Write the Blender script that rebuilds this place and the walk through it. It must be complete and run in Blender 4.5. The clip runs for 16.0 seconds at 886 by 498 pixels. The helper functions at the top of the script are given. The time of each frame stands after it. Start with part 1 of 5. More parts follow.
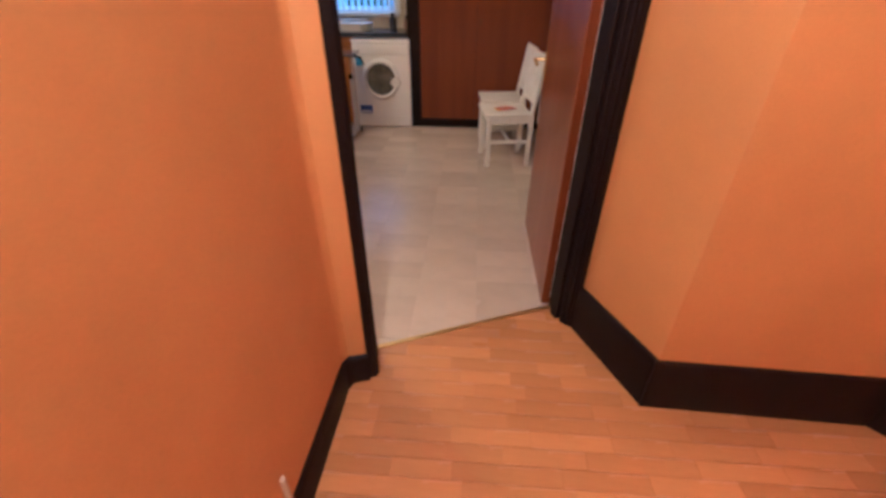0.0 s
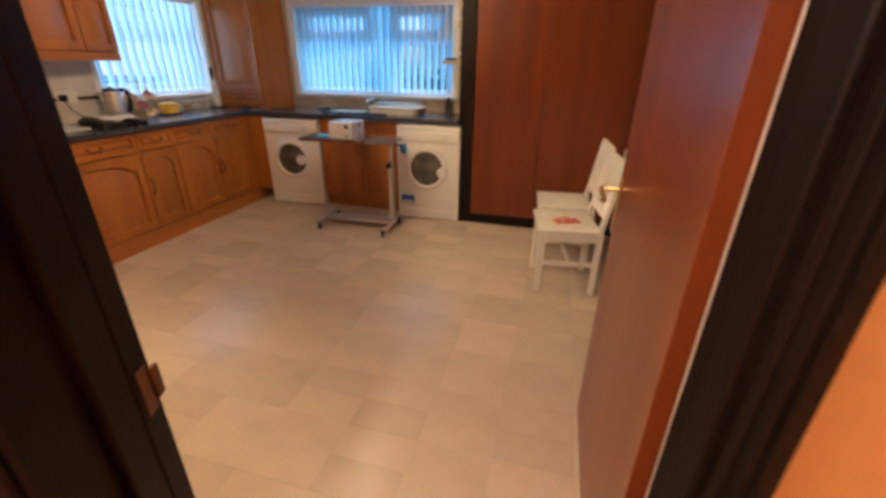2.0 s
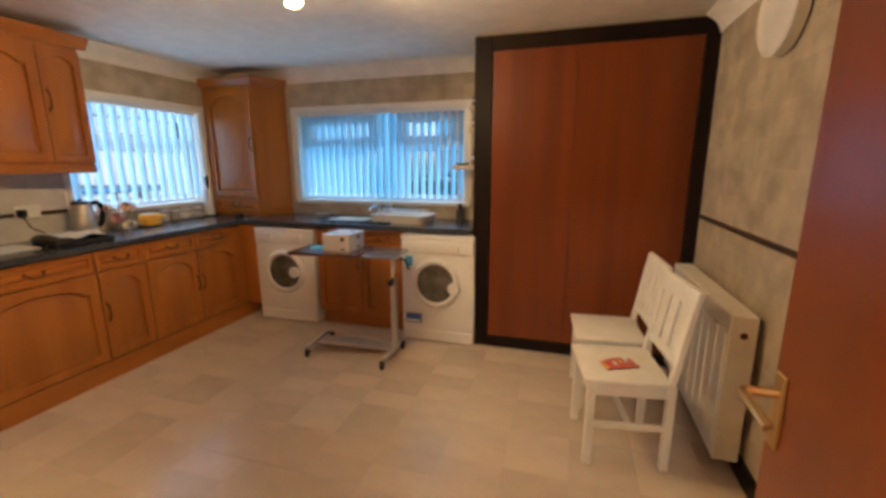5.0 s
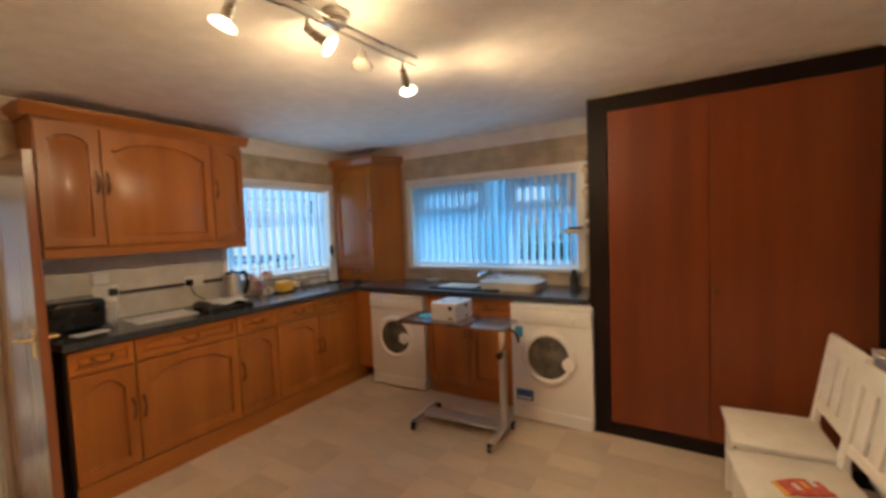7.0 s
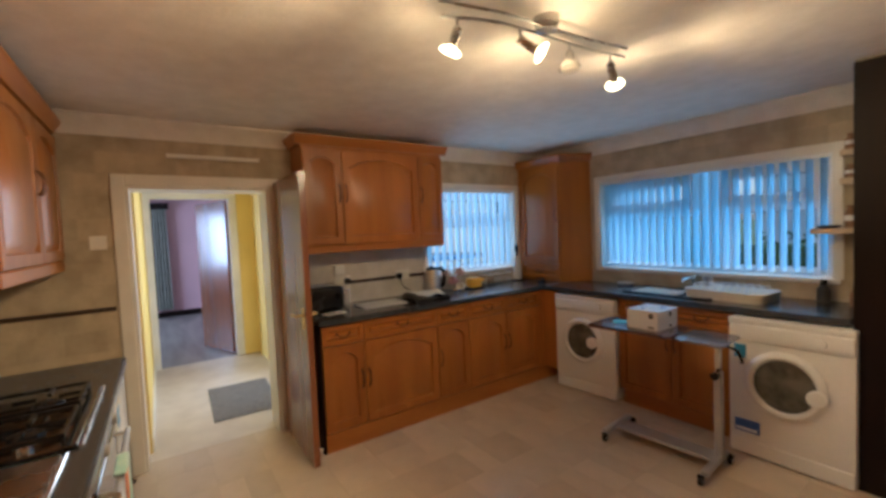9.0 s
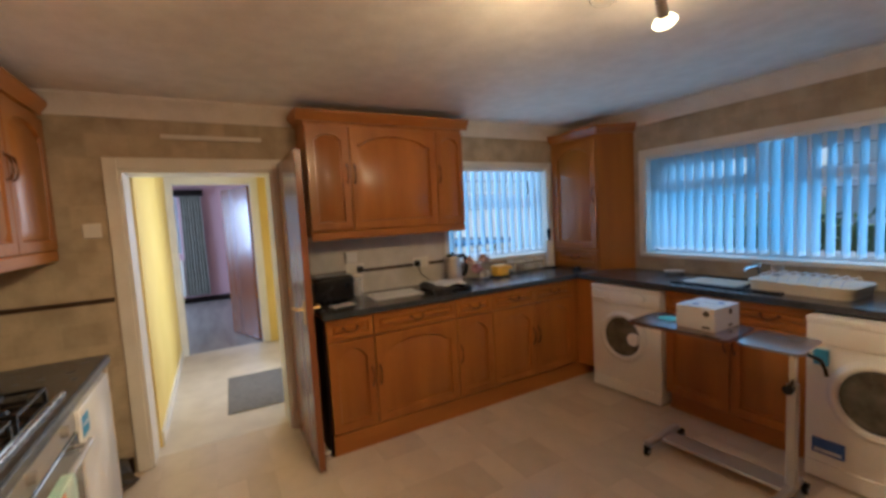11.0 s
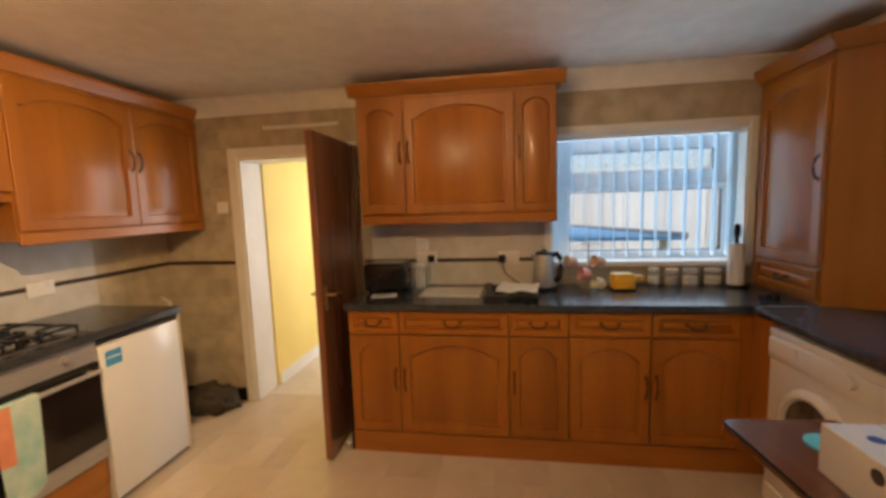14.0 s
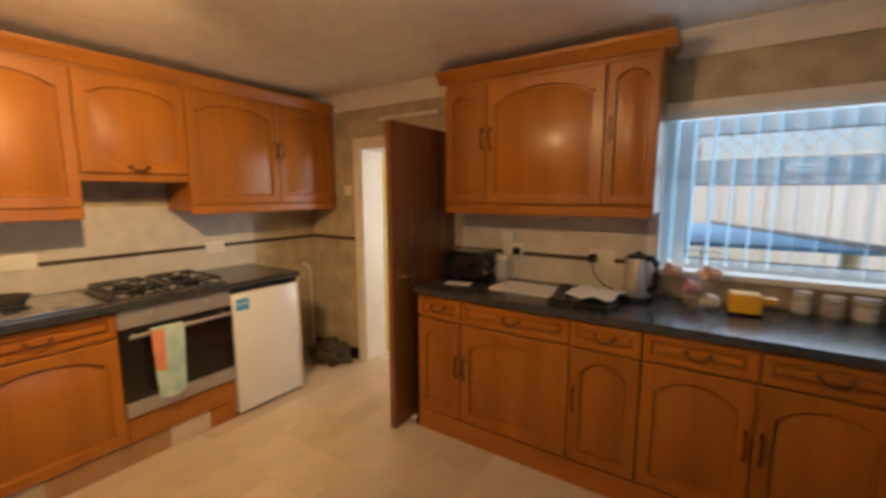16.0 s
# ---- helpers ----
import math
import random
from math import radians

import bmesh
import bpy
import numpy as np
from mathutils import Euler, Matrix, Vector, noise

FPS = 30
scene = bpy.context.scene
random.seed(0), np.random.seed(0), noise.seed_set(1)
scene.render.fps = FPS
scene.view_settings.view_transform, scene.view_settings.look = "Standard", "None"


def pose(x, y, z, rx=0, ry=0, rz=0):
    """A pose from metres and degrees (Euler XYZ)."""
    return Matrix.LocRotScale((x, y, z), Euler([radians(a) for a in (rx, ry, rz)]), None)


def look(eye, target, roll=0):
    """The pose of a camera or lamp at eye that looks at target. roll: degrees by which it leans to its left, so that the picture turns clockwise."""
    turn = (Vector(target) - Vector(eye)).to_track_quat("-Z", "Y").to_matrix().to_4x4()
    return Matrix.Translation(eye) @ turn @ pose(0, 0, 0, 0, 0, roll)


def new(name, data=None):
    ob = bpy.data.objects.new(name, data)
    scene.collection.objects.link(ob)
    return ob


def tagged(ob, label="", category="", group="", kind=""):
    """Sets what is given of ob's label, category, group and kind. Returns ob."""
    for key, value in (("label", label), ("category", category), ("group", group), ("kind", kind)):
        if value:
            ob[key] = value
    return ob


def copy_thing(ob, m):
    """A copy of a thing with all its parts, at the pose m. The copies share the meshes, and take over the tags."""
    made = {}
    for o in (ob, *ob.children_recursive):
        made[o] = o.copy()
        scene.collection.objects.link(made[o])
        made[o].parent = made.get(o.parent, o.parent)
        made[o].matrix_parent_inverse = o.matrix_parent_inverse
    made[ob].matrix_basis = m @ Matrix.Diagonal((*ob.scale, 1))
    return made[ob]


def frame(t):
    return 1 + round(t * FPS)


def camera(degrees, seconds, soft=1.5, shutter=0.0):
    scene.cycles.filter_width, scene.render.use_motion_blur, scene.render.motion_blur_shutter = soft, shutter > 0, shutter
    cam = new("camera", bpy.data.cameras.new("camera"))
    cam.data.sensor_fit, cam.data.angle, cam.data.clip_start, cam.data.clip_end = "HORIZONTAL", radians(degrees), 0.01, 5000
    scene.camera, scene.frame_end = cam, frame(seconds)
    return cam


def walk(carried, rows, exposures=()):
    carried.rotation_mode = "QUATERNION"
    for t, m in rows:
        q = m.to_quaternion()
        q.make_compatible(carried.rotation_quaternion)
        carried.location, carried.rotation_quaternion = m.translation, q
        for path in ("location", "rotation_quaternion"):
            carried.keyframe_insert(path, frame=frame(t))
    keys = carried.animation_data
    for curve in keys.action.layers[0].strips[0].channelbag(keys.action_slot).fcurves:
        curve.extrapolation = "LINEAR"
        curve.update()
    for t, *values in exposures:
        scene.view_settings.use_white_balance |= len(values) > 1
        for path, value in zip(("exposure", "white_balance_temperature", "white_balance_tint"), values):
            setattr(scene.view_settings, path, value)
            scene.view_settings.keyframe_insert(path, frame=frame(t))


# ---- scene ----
cam = camera(94.2, 16.0, soft=3.3, shutter=0.4)
PATH = [
    (0, (0.058, 0.368, 1.339), (-0.063, 2.048, 0.260), 0.2),
    (0.5, (0.139, 0.549, 1.344), (0.079, 2.255, 0.303), -0.2),
    (1, (0.145, 0.868, 1.334), (0.043, 2.659, 0.447), 1.3),
    (1.5, (0.164, 1.064, 1.366), (-0.080, 2.840, 0.480), 0.6),
    (2, (0.203, 1.322, 1.392), (-0.267, 3.083, 0.569), 0.8),
    (2.5, (0.193, 1.469, 1.375), (-0.420, 3.204, 0.591), -0.6),
    (3, (0.128, 1.594, 1.365), (-0.500, 3.357, 0.659), -0.1),
    (3.5, (0.051, 1.694, 1.387), (-0.516, 3.499, 0.738), -0.2),
    (4, (0.033, 1.776, 1.392), (-0.489, 3.613, 0.800), -0.3),
    (6.5, (0.021, 2.077, 1.491), (-0.840, 3.877, 1.355), -1.7),
    (7, (-0.009, 2.048, 1.482), (-1.060, 3.747, 1.371), -2.2),
    (7.5, (-0.040, 2.019, 1.490), (-1.266, 3.596, 1.391), -2.4),
    (8, (-0.062, 1.989, 1.497), (-1.470, 3.406, 1.405), -2.5),
    (8.5, (-0.079, 1.970, 1.504), (-1.618, 3.244, 1.413), -2.4),
    (9, (-0.088, 1.938, 1.511), (-1.731, 3.075, 1.421), -2.5),
    (11.5, (-0.347, 2.445, 1.498), (-2.134, 3.321, 1.301), -3.3),
    (12, (-0.388, 2.711, 1.489), (-2.252, 3.405, 1.276), -3.0),
    (12.5, (-0.389, 3.037, 1.507), (-2.314, 3.538, 1.299), -2.2),
    (13, (-0.420, 3.298, 1.477), (-2.387, 3.606, 1.287), -1.8),
    (13.5, (-0.530, 3.573, 1.477), (-2.520, 3.548, 1.284), -1.5),
    (14, (-0.567, 3.762, 1.500), (-2.531, 3.457, 1.283), -1.9),
    (14.5, (-0.574, 4.040, 1.489), (-2.492, 3.540, 1.220), -2.1),
    (15, (-0.655, 4.258, 1.486), (-2.548, 3.682, 1.195), -1.9),
    (15.5, (-0.785, 4.345, 1.486), (-2.621, 3.599, 1.214), -0.9),
    (16, (-0.855, 4.335, 1.508), (-2.506, 3.238, 1.236), -0.1),
]
EXPO = [
    (0.0, 0.45, 4300, 20), (0.5, 0.42, 4550, 20), (1.0, 0.45, 4950, 18), (1.5, 0.44, 5250, 17), (2.0, 0.68, 5100, 15), (3.0, 0.72, 4950, 9), (4.0, 0.66, 5250, 10), (6.5, 0.45, 5250, 11), (7.5, 0.32, 4950, 10), (9.0, 0.08, 4850, 10),
    (11.5, 0.06, 5000, 12), (12.5, 0.17, 5400, 16), (13.5, 0.24, 5900, 15), (15.0, 0.27, 5950, 14), (16.0, 0.12, 6150, 16),
]
walk(cam, [(t, look(eye, target, roll)) for t, eye, target, roll in PATH], EXPO)

# ---- light ----
world = bpy.data.worlds.new("sky")
scene.world = world
world.use_nodes = True
wn = world.node_tree
sky = wn.nodes.new("ShaderNodeTexSky")
sky.sky_type, sky.sun_disc = "NISHITA", False
sky.sun_elevation, sky.sun_rotation = radians(54), radians(49)
sky.air_density, sky.dust_density = 1.0, 2.0
wn.links.new(sky.outputs[0], wn.nodes["Background"].inputs[0])
wn.nodes["Background"].inputs[1].default_value = 0.15
sun = new("sun", bpy.data.lights.new("sun", "SUN"))
sun.data.energy, sun.data.angle, sun.data.color = 2.3, radians(70), (1.0, 0.98, 0.95)
sun.matrix_world = look((3.0, 2.6, 5.6), (0, 0, 0))


def lamp(name, place, watts, colour, size=0.06):
    ob = new(name, bpy.data.lights.new(name, "POINT"))
    ob.data.energy, ob.data.color, ob.data.shadow_soft_size = watts, colour, size
    ob.matrix_world = pose(*place)
    return ob


def area_light(name, eye, target, wide, high, watts, colour):
    ob = new(name, bpy.data.lights.new(name, "AREA"))
    ob.data.shape, ob.data.size, ob.data.size_y = "RECTANGLE", wide, high
    ob.data.energy, ob.data.color = watts, colour
    ob.matrix_world = look(eye, target)
    return ob


WARM = (1.0, 0.63, 0.26)
YN_GLASS, XW_GLASS = 5.704, -3.534
BLUE = (0.38, 0.77, 1.0)
area_light("daylight_north", (-1.72, YN_GLASS, 1.50), (-1.72, 0, 1.5), 1.66, 0.8, 6.6, BLUE)
area_light("daylight_west", (XW_GLASS, 4.66, 1.50), (0, 4.66, 1.45), 1.12, 0.8, 6.0, (0.72, 0.90, 1.0))
area_light("daylight_passage", (-4.55, 2.93, 1.3), (-4.55, 0, 0.9), 0.8, 1.6, 18, (1.0, 0.95, 0.85))
# Added fill lamp brightening the far room; no source is known there.
area_light("daylight_bedroom", (-8.4, -0.4, 1.5), (-8.4, 3, 0.9), 1.6, 1.1, 90, (0.75, 0.85, 1.0))
lamp("hall_light", (-0.12, 0.25, 2.36), 74, (1.0, 0.76, 0.5), 0.08)

# ---- materials ----
MATS = {}


def link(nt, a, b):
    nt.links.new(a, b)


def mat(name, c1, c2=None, scale=6.0, stretch=(1, 1, 1), rough=0.5, metal=0.0, bump=0.0, fine=120.0, detail=4.0, vary=0.0, spec=0.5, coat=0.0, soft=(0.35, 0.65)):
    """Two tones mixed by a broad noise, with fine grain in the bump and the gloss; vary: difference from piece to piece."""
    m = bpy.data.materials.new(name)
    m.use_nodes = True
    nt = m.node_tree
    b = nt.nodes["Principled BSDF"]
    co = nt.nodes.new("ShaderNodeTexCoord")
    mp = nt.nodes.new("ShaderNodeMapping")
    mp.inputs["Scale"].default_value = stretch
    link(nt, co.outputs["Object"], mp.inputs[0])
    n1 = nt.nodes.new("ShaderNodeTexNoise")
    n1.inputs["Scale"].default_value, n1.inputs["Detail"].default_value = scale, detail
    link(nt, mp.outputs[0], n1.inputs["Vector"])
    n2 = nt.nodes.new("ShaderNodeTexNoise")
    n2.inputs["Scale"].default_value, n2.inputs["Detail"].default_value = fine, 3.0
    link(nt, mp.outputs[0], n2.inputs["Vector"])
    ramp = nt.nodes.new("ShaderNodeValToRGB")
    ramp.color_ramp.elements[0].position, ramp.color_ramp.elements[1].position = soft
    ramp.color_ramp.elements[0].color = (*c1, 1)
    ramp.color_ramp.elements[1].color = (*(c2 or [c * 0.88 for c in c1]), 1)
    link(nt, n1.outputs[0], ramp.inputs[0])
    out = ramp.outputs[0]
    hsv = nt.nodes.new("ShaderNodeHueSaturation")
    grain = nt.nodes.new("ShaderNodeMapRange")
    grain.inputs["To Min"].default_value, grain.inputs["To Max"].default_value = 0.94, 1.06
    link(nt, n2.outputs[0], grain.inputs[0])
    if vary:
        info = nt.nodes.new("ShaderNodeObjectInfo")
        mr = nt.nodes.new("ShaderNodeMapRange")
        mr.inputs["To Min"].default_value, mr.inputs["To Max"].default_value = 1 - vary, 1 + vary
        link(nt, info.outputs["Random"], mr.inputs[0])
        mul = nt.nodes.new("ShaderNodeMath")
        mul.operation = "MULTIPLY"
        link(nt, mr.outputs[0], mul.inputs[0])
        link(nt, grain.outputs[0], mul.inputs[1])
        link(nt, mul.outputs[0], hsv.inputs["Value"])
    else:
        link(nt, grain.outputs[0], hsv.inputs["Value"])
    link(nt, out, hsv.inputs["Color"])
    link(nt, hsv.outputs[0], b.inputs["Base Color"])
    rr = nt.nodes.new("ShaderNodeMapRange")
    rr.inputs["To Min"].default_value, rr.inputs["To Max"].default_value = max(0.02, rough - 0.08), min(1, rough + 0.08)
    link(nt, n1.outputs[0], rr.inputs[0])
    link(nt, rr.outputs[0], b.inputs["Roughness"])
    b.inputs["Metallic"].default_value = metal
    b.inputs["Specular IOR Level"].default_value = spec
    b.inputs["Coat Weight"].default_value = coat
    b.inputs["Coat Roughness"].default_value = 0.15
    if bump:
        bp = nt.nodes.new("ShaderNodeBump")
        bp.inputs["Strength"].default_value, bp.inputs["Distance"].default_value = bump, 0.004
        link(nt, n2.outputs[0], bp.inputs["Height"])
        link(nt, bp.outputs[0], b.inputs["Normal"])
    MATS[name] = m
    return m


def glow(name, colour, strength):
    m = bpy.data.materials.new(name)
    m.use_nodes = True
    b = m.node_tree.nodes["Principled BSDF"]
    b.inputs["Base Color"].default_value = (*colour, 1)
    b.inputs["Emission Color"].default_value = (*colour, 1)
    b.inputs["Emission Strength"].default_value = strength
    return m


def glassy(name, colour=(1, 1, 1), rough=0.0):
    m = bpy.data.materials.new(name)
    m.use_nodes = True
    b = m.node_tree.nodes["Principled BSDF"]
    b.inputs["Base Color"].default_value = (*colour, 1)
    b.inputs["Roughness"].default_value = rough
    b.inputs["Transmission Weight"].default_value = 1.0
    b.inputs["IOR"].default_value = 1.45
    return m


M_OAK = mat("honey_oak", (0.405, 0.148, 0.0105), (0.315, 0.106, 0.0070), 5, (1.4, 1.4, 0.13), 0.40, bump=0.10, fine=70, coat=0.18, vary=0.07, detail=7)
M_OAKH = mat("honey_oak_level", (0.405, 0.148, 0.0105), (0.315, 0.106, 0.0070), 5, (0.3, 0.3, 1.6), 0.40, bump=0.10, fine=70, coat=0.18, vary=0.07, detail=7)
M_MAHOG = mat("red_brown_veneer", (0.18, 0.040, 0.0030), (0.122, 0.025, 0.0020), 4, (1.5, 1.5, 0.08), 0.38, bump=0.05, fine=70, coat=0.04, detail=7, spec=0.35)
M_DOORWOOD = mat("brown_door_veneer", (0.23, 0.085, 0.030), (0.165, 0.055, 0.018), 4, (1.4, 1.4, 0.1), 0.26, bump=0.04, fine=80, coat=0.3)
M_TEAK = mat("reddish_door_veneer", (0.265, 0.064, 0.0045), (0.215, 0.050, 0.0035), 3, (1.4, 1.4, 0.09), 0.32, bump=0.015, fine=80, coat=0.14, detail=7)
M_BLACKWOOD = mat("dark_stained_frame", (0.007, 0.004, 0.003), (0.014, 0.007, 0.005), 6, (1, 1, 0.2), 0.5, bump=0.1, fine=90, spec=0.14)
M_ORANGE = mat("orange_wall_paint", (0.62, 0.285, 0.066), (0.56, 0.252, 0.056), 2, rough=0.55, bump=0.12, fine=160)
M_YELLOW = mat("yellow_wall_paint", (0.86, 0.67, 0.20), (0.81, 0.62, 0.17), 2, rough=0.6, bump=0.1, fine=160)
M_PINK = mat("pink_wall_paint", (0.62, 0.40, 0.42), (0.58, 0.37, 0.39), 2, rough=0.65, bump=0.1, fine=160)
M_PAPER = mat("mottled_beige_wallpaper", (0.52, 0.435, 0.30), (0.385, 0.315, 0.21), 7, rough=0.6, bump=0.18, fine=70, detail=6)
M_CEIL = mat("textured_white_ceiling", (0.84, 0.79, 0.71), (0.77, 0.72, 0.64), 9, rough=0.85, bump=0.35, fine=55)
M_WHITE = mat("white_gloss_paint", (0.80, 0.77, 0.70), (0.74, 0.71, 0.64), 5, rough=0.35, bump=0.05)
M_CREAM = mat("cream_chair_paint", (0.82, 0.78, 0.66), (0.76, 0.71, 0.58), 9, rough=0.38, bump=0.06)
M_UPVC = mat("white_plastic_frame", (0.80, 0.82, 0.84), (0.76, 0.78, 0.80), 4, rough=0.3)
M_ENAMEL = mat("white_enamel", (0.80, 0.79, 0.76), (0.77, 0.76, 0.72), 3, rough=0.22, coat=0.3)
M_GREYPL = mat("grey_plastic", (0.35, 0.36, 0.38), (0.30, 0.31, 0.33), 6, rough=0.4)
M_WORKTOP = mat("slate_grey_worktop", (0.058, 0.063, 0.069), (0.032, 0.035, 0.039), 26, rough=0.25, coat=0.3, bump=0.08, fine=200, detail=6)
M_STEEL = mat("brushed_steel", (0.60, 0.59, 0.57), (0.52, 0.51, 0.49), 8, (1, 1, 12), 0.28, metal=1.0)
M_SATIN = mat("satin_steel", (0.52, 0.50, 0.47), (0.46, 0.44, 0.41), 8, (1, 1, 10), 0.42, metal=0.6)
M_CHROME = mat("chrome", (0.75, 0.75, 0.76), (0.7, 0.7, 0.7), 4, rough=0.12, metal=1.0)
M_ALU = mat("silver_painted_tube", (0.55, 0.55, 0.55), (0.48, 0.48, 0.48), 5, rough=0.35, metal=0.7)
M_BRONZE = mat("antique_bronze", (0.20, 0.095, 0.04), (0.12, 0.055, 0.024), 12, rough=0.35, metal=0.9)
M_BRASS = mat("polished_brass", (0.70, 0.48, 0.18), (0.60, 0.40, 0.14), 6, rough=0.36, metal=1.0)
M_BLACK = mat("black_plastic", (0.009, 0.009, 0.010), (0.015, 0.015, 0.016), 8, rough=0.26, spec=0.35)
M_BLACKGLASS = mat("black_oven_glass", (0.010, 0.009, 0.009), (0.014, 0.013, 0.012), 3, rough=0.08, coat=0.5)
M_DARKGLASS = mat("dark_porthole_glass", (0.13, 0.125, 0.10), (0.045, 0.042, 0.035), 9, rough=0.14, coat=0.5)
M_TILE = mat("beige_vinyl_tile", (0.62, 0.505, 0.365), (0.54, 0.44, 0.315), 4, rough=0.25, bump=0.05, fine=90, vary=0.085, detail=6)
M_SPICETILE = mat("tan_vinyl_tile", (0.42, 0.24, 0.10), (0.33, 0.18, 0.07), 7, rough=0.3, bump=0.05, fine=90, vary=0.1)
M_JOINT = mat("vinyl_joint", (0.50, 0.41, 0.31), (0.45, 0.37, 0.28), 20, rough=0.4)
M_PALEFLOOR = mat("pale_vinyl_floor", (0.62, 0.54, 0.42), (0.55, 0.47, 0.36), 5, rough=0.35)
M_LAMI = mat("beech_laminate", (0.54, 0.25, 0.075), (0.42, 0.175, 0.045), 5, (0.2, 1.6, 1), 0.28, bump=0.03, fine=70, vary=0.15, coat=0.2)
M_GREYFLOOR = mat("grey_wood_floor", (0.27, 0.235, 0.20), (0.20, 0.17, 0.145), 4, (0.3, 2, 1), 0.35)
M_MAT = mat("grey_rib_mat", (0.17, 0.155, 0.145), (0.13, 0.12, 0.11), 30, rough=0.9, bump=0.4, fine=220)
M_BLIND = mat("white_blind_fabric", (0.80, 0.83, 0.85), (0.76, 0.79, 0.81), 20, rough=0.8, bump=0.1, fine=300)
M_TOWEL1 = mat("orange_towel", (0.75, 0.30, 0.16), (0.68, 0.25, 0.12), 30, rough=0.95, bump=0.4)
M_TOWEL2 = mat("pale_green_towel", (0.34, 0.56, 0.48), (0.60, 0.70, 0.62), 14, rough=0.95, bump=0.4)
M_PAPERW = mat("white_paper", (0.78, 0.77, 0.74), (0.72, 0.71, 0.68), 5, rough=0.8)
M_YELLOWPL = mat("yellow_plastic", (0.80, 0.46, 0.02), (0.74, 0.40, 0.015), 6, rough=0.35)
M_CREAMPL = mat("cream_plastic", (0.76, 0.71, 0.58), (0.70, 0.65, 0.52), 6, rough=0.4)
M_BLUEPR = mat("blue_print", (0.05, 0.13, 0.42), (0.04, 0.10, 0.36), 8, rough=0.45)
M_SKYPR = mat("sky_blue_print", (0.06, 0.33, 0.62), (0.05, 0.28, 0.55), 8, rough=0.45)
M_TEAL = mat("turquoise_card", (0.16, 0.58, 0.60), (0.13, 0.52, 0.55), 8, rough=0.6)
M_RED = mat("red_print", (0.45, 0.04, 0.03), (0.62, 0.18, 0.10), 60, rough=0.5)
M_PEACH = mat("peach_china", (0.78, 0.58, 0.46), (0.72, 0.50, 0.40), 10, rough=0.25)
M_PINKCH = mat("pink_china", (0.66, 0.36, 0.36), (0.6, 0.32, 0.32), 10, rough=0.25)
M_SPICE = mat("brown_powder", (0.22, 0.12, 0.06), (0.30, 0.17, 0.09), 30, rough=0.7)
M_CHARCOAL = mat("charcoal_cloth", (0.045, 0.042, 0.04), (0.08, 0.075, 0.07), 12, rough=0.9, bump=0.5)
M_HEAP = mat("dark_brown_heap", (0.07, 0.052, 0.032), (0.035, 0.027, 0.018), 14, rough=0.85, bump=0.6)
M_BEAD = mat("dark_brown_bead", (0.055, 0.026, 0.012), (0.035, 0.016, 0.008), 8, rough=0.45, bump=0.08)
M_CURTAIN = mat("grey_green_curtain", (0.27, 0.26, 0.21), (0.22, 0.21, 0.17), 8, rough=0.9, bump=0.2)
M_TARP = mat("blue_tarpaulin", (0.17, 0.42, 0.70), (0.21, 0.48, 0.76), 5, rough=0.5)
M_BEECH = mat("pale_shelf_board", (0.62, 0.50, 0.34), (0.55, 0.43, 0.28), 6, (0.2, 1, 1), rough=0.5)
M_BROWNTOP = mat("brown_laminate_top", (0.17, 0.075, 0.045), (0.13, 0.055, 0.032), 5, (0.2, 1.5, 1), 0.2, coat=0.5)
# Glossy brown laminate with the window's grey reflection mixed into its colour.
M_FLAP = mat("brown_laminate_sheen", (0.22, 0.19, 0.18), (0.18, 0.155, 0.15), 6, rough=0.14, coat=0.5)
M_GLASSWARE = glassy("clear_glassware", (0.95, 0.97, 0.98), 0.02)
M_CLEARPL = mat("clear_storage_plastic", (0.86, 0.87, 0.86), (0.80, 0.81, 0.80), 6, rough=0.12)
M_CLEARPL.node_tree.nodes["Principled BSDF"].inputs["Alpha"].default_value = 0.28
M_FENCE = mat("pale_fence_timber", (0.82, 0.79, 0.70), (0.74, 0.70, 0.60), 6, (1, 1, 0.15), 0.8, bump=0.2, vary=0.1)
M_GRASS = mat("lawn", (0.06, 0.10, 0.025), (0.09, 0.13, 0.04), 3, rough=0.9, bump=0.5)
M_LEAF = mat("hedge_leaf", (0.05, 0.10, 0.025), (0.09, 0.15, 0.04), 3, rough=0.6)
M_BRICK = mat("pale_render", (0.80, 0.78, 0.74), (0.72, 0.70, 0.65), 3, rough=0.85, bump=0.3)
nt = M_PAPER.node_tree
bsdf = nt.nodes["Principled BSDF"]
old = bsdf.inputs["Base Color"].links[0].from_socket
co = nt.nodes.new("ShaderNodeTexCoord")
sep = nt.nodes.new("ShaderNodeSeparateXYZ")
add = nt.nodes.new("ShaderNodeMath")
com = nt.nodes.new("ShaderNodeCombineXYZ")
brick = nt.nodes.new("ShaderNodeTexBrick")
link(nt, co.outputs["Object"], sep.inputs[0])
link(nt, sep.outputs["X"], add.inputs[0])
link(nt, sep.outputs["Y"], add.inputs[1])
link(nt, add.outputs[0], com.inputs["X"])
link(nt, sep.outputs["Z"], com.inputs["Y"])
link(nt, com.outputs[0], brick.inputs["Vector"])
brick.inputs["Color1"].default_value, brick.inputs["Color2"].default_value, brick.inputs["Mortar"].default_value = (0.84, 0.84, 0.83, 1), (1.12, 1.11, 1.08, 1), (0.98, 0.97, 0.95, 1)
brick.inputs["Scale"].default_value, brick.inputs["Mortar Size"].default_value, brick.inputs["Mortar Smooth"].default_value = 1.0, 0.006, 0.6
brick.inputs["Brick Width"].default_value, brick.inputs["Row Height"].default_value = 0.21, 0.14
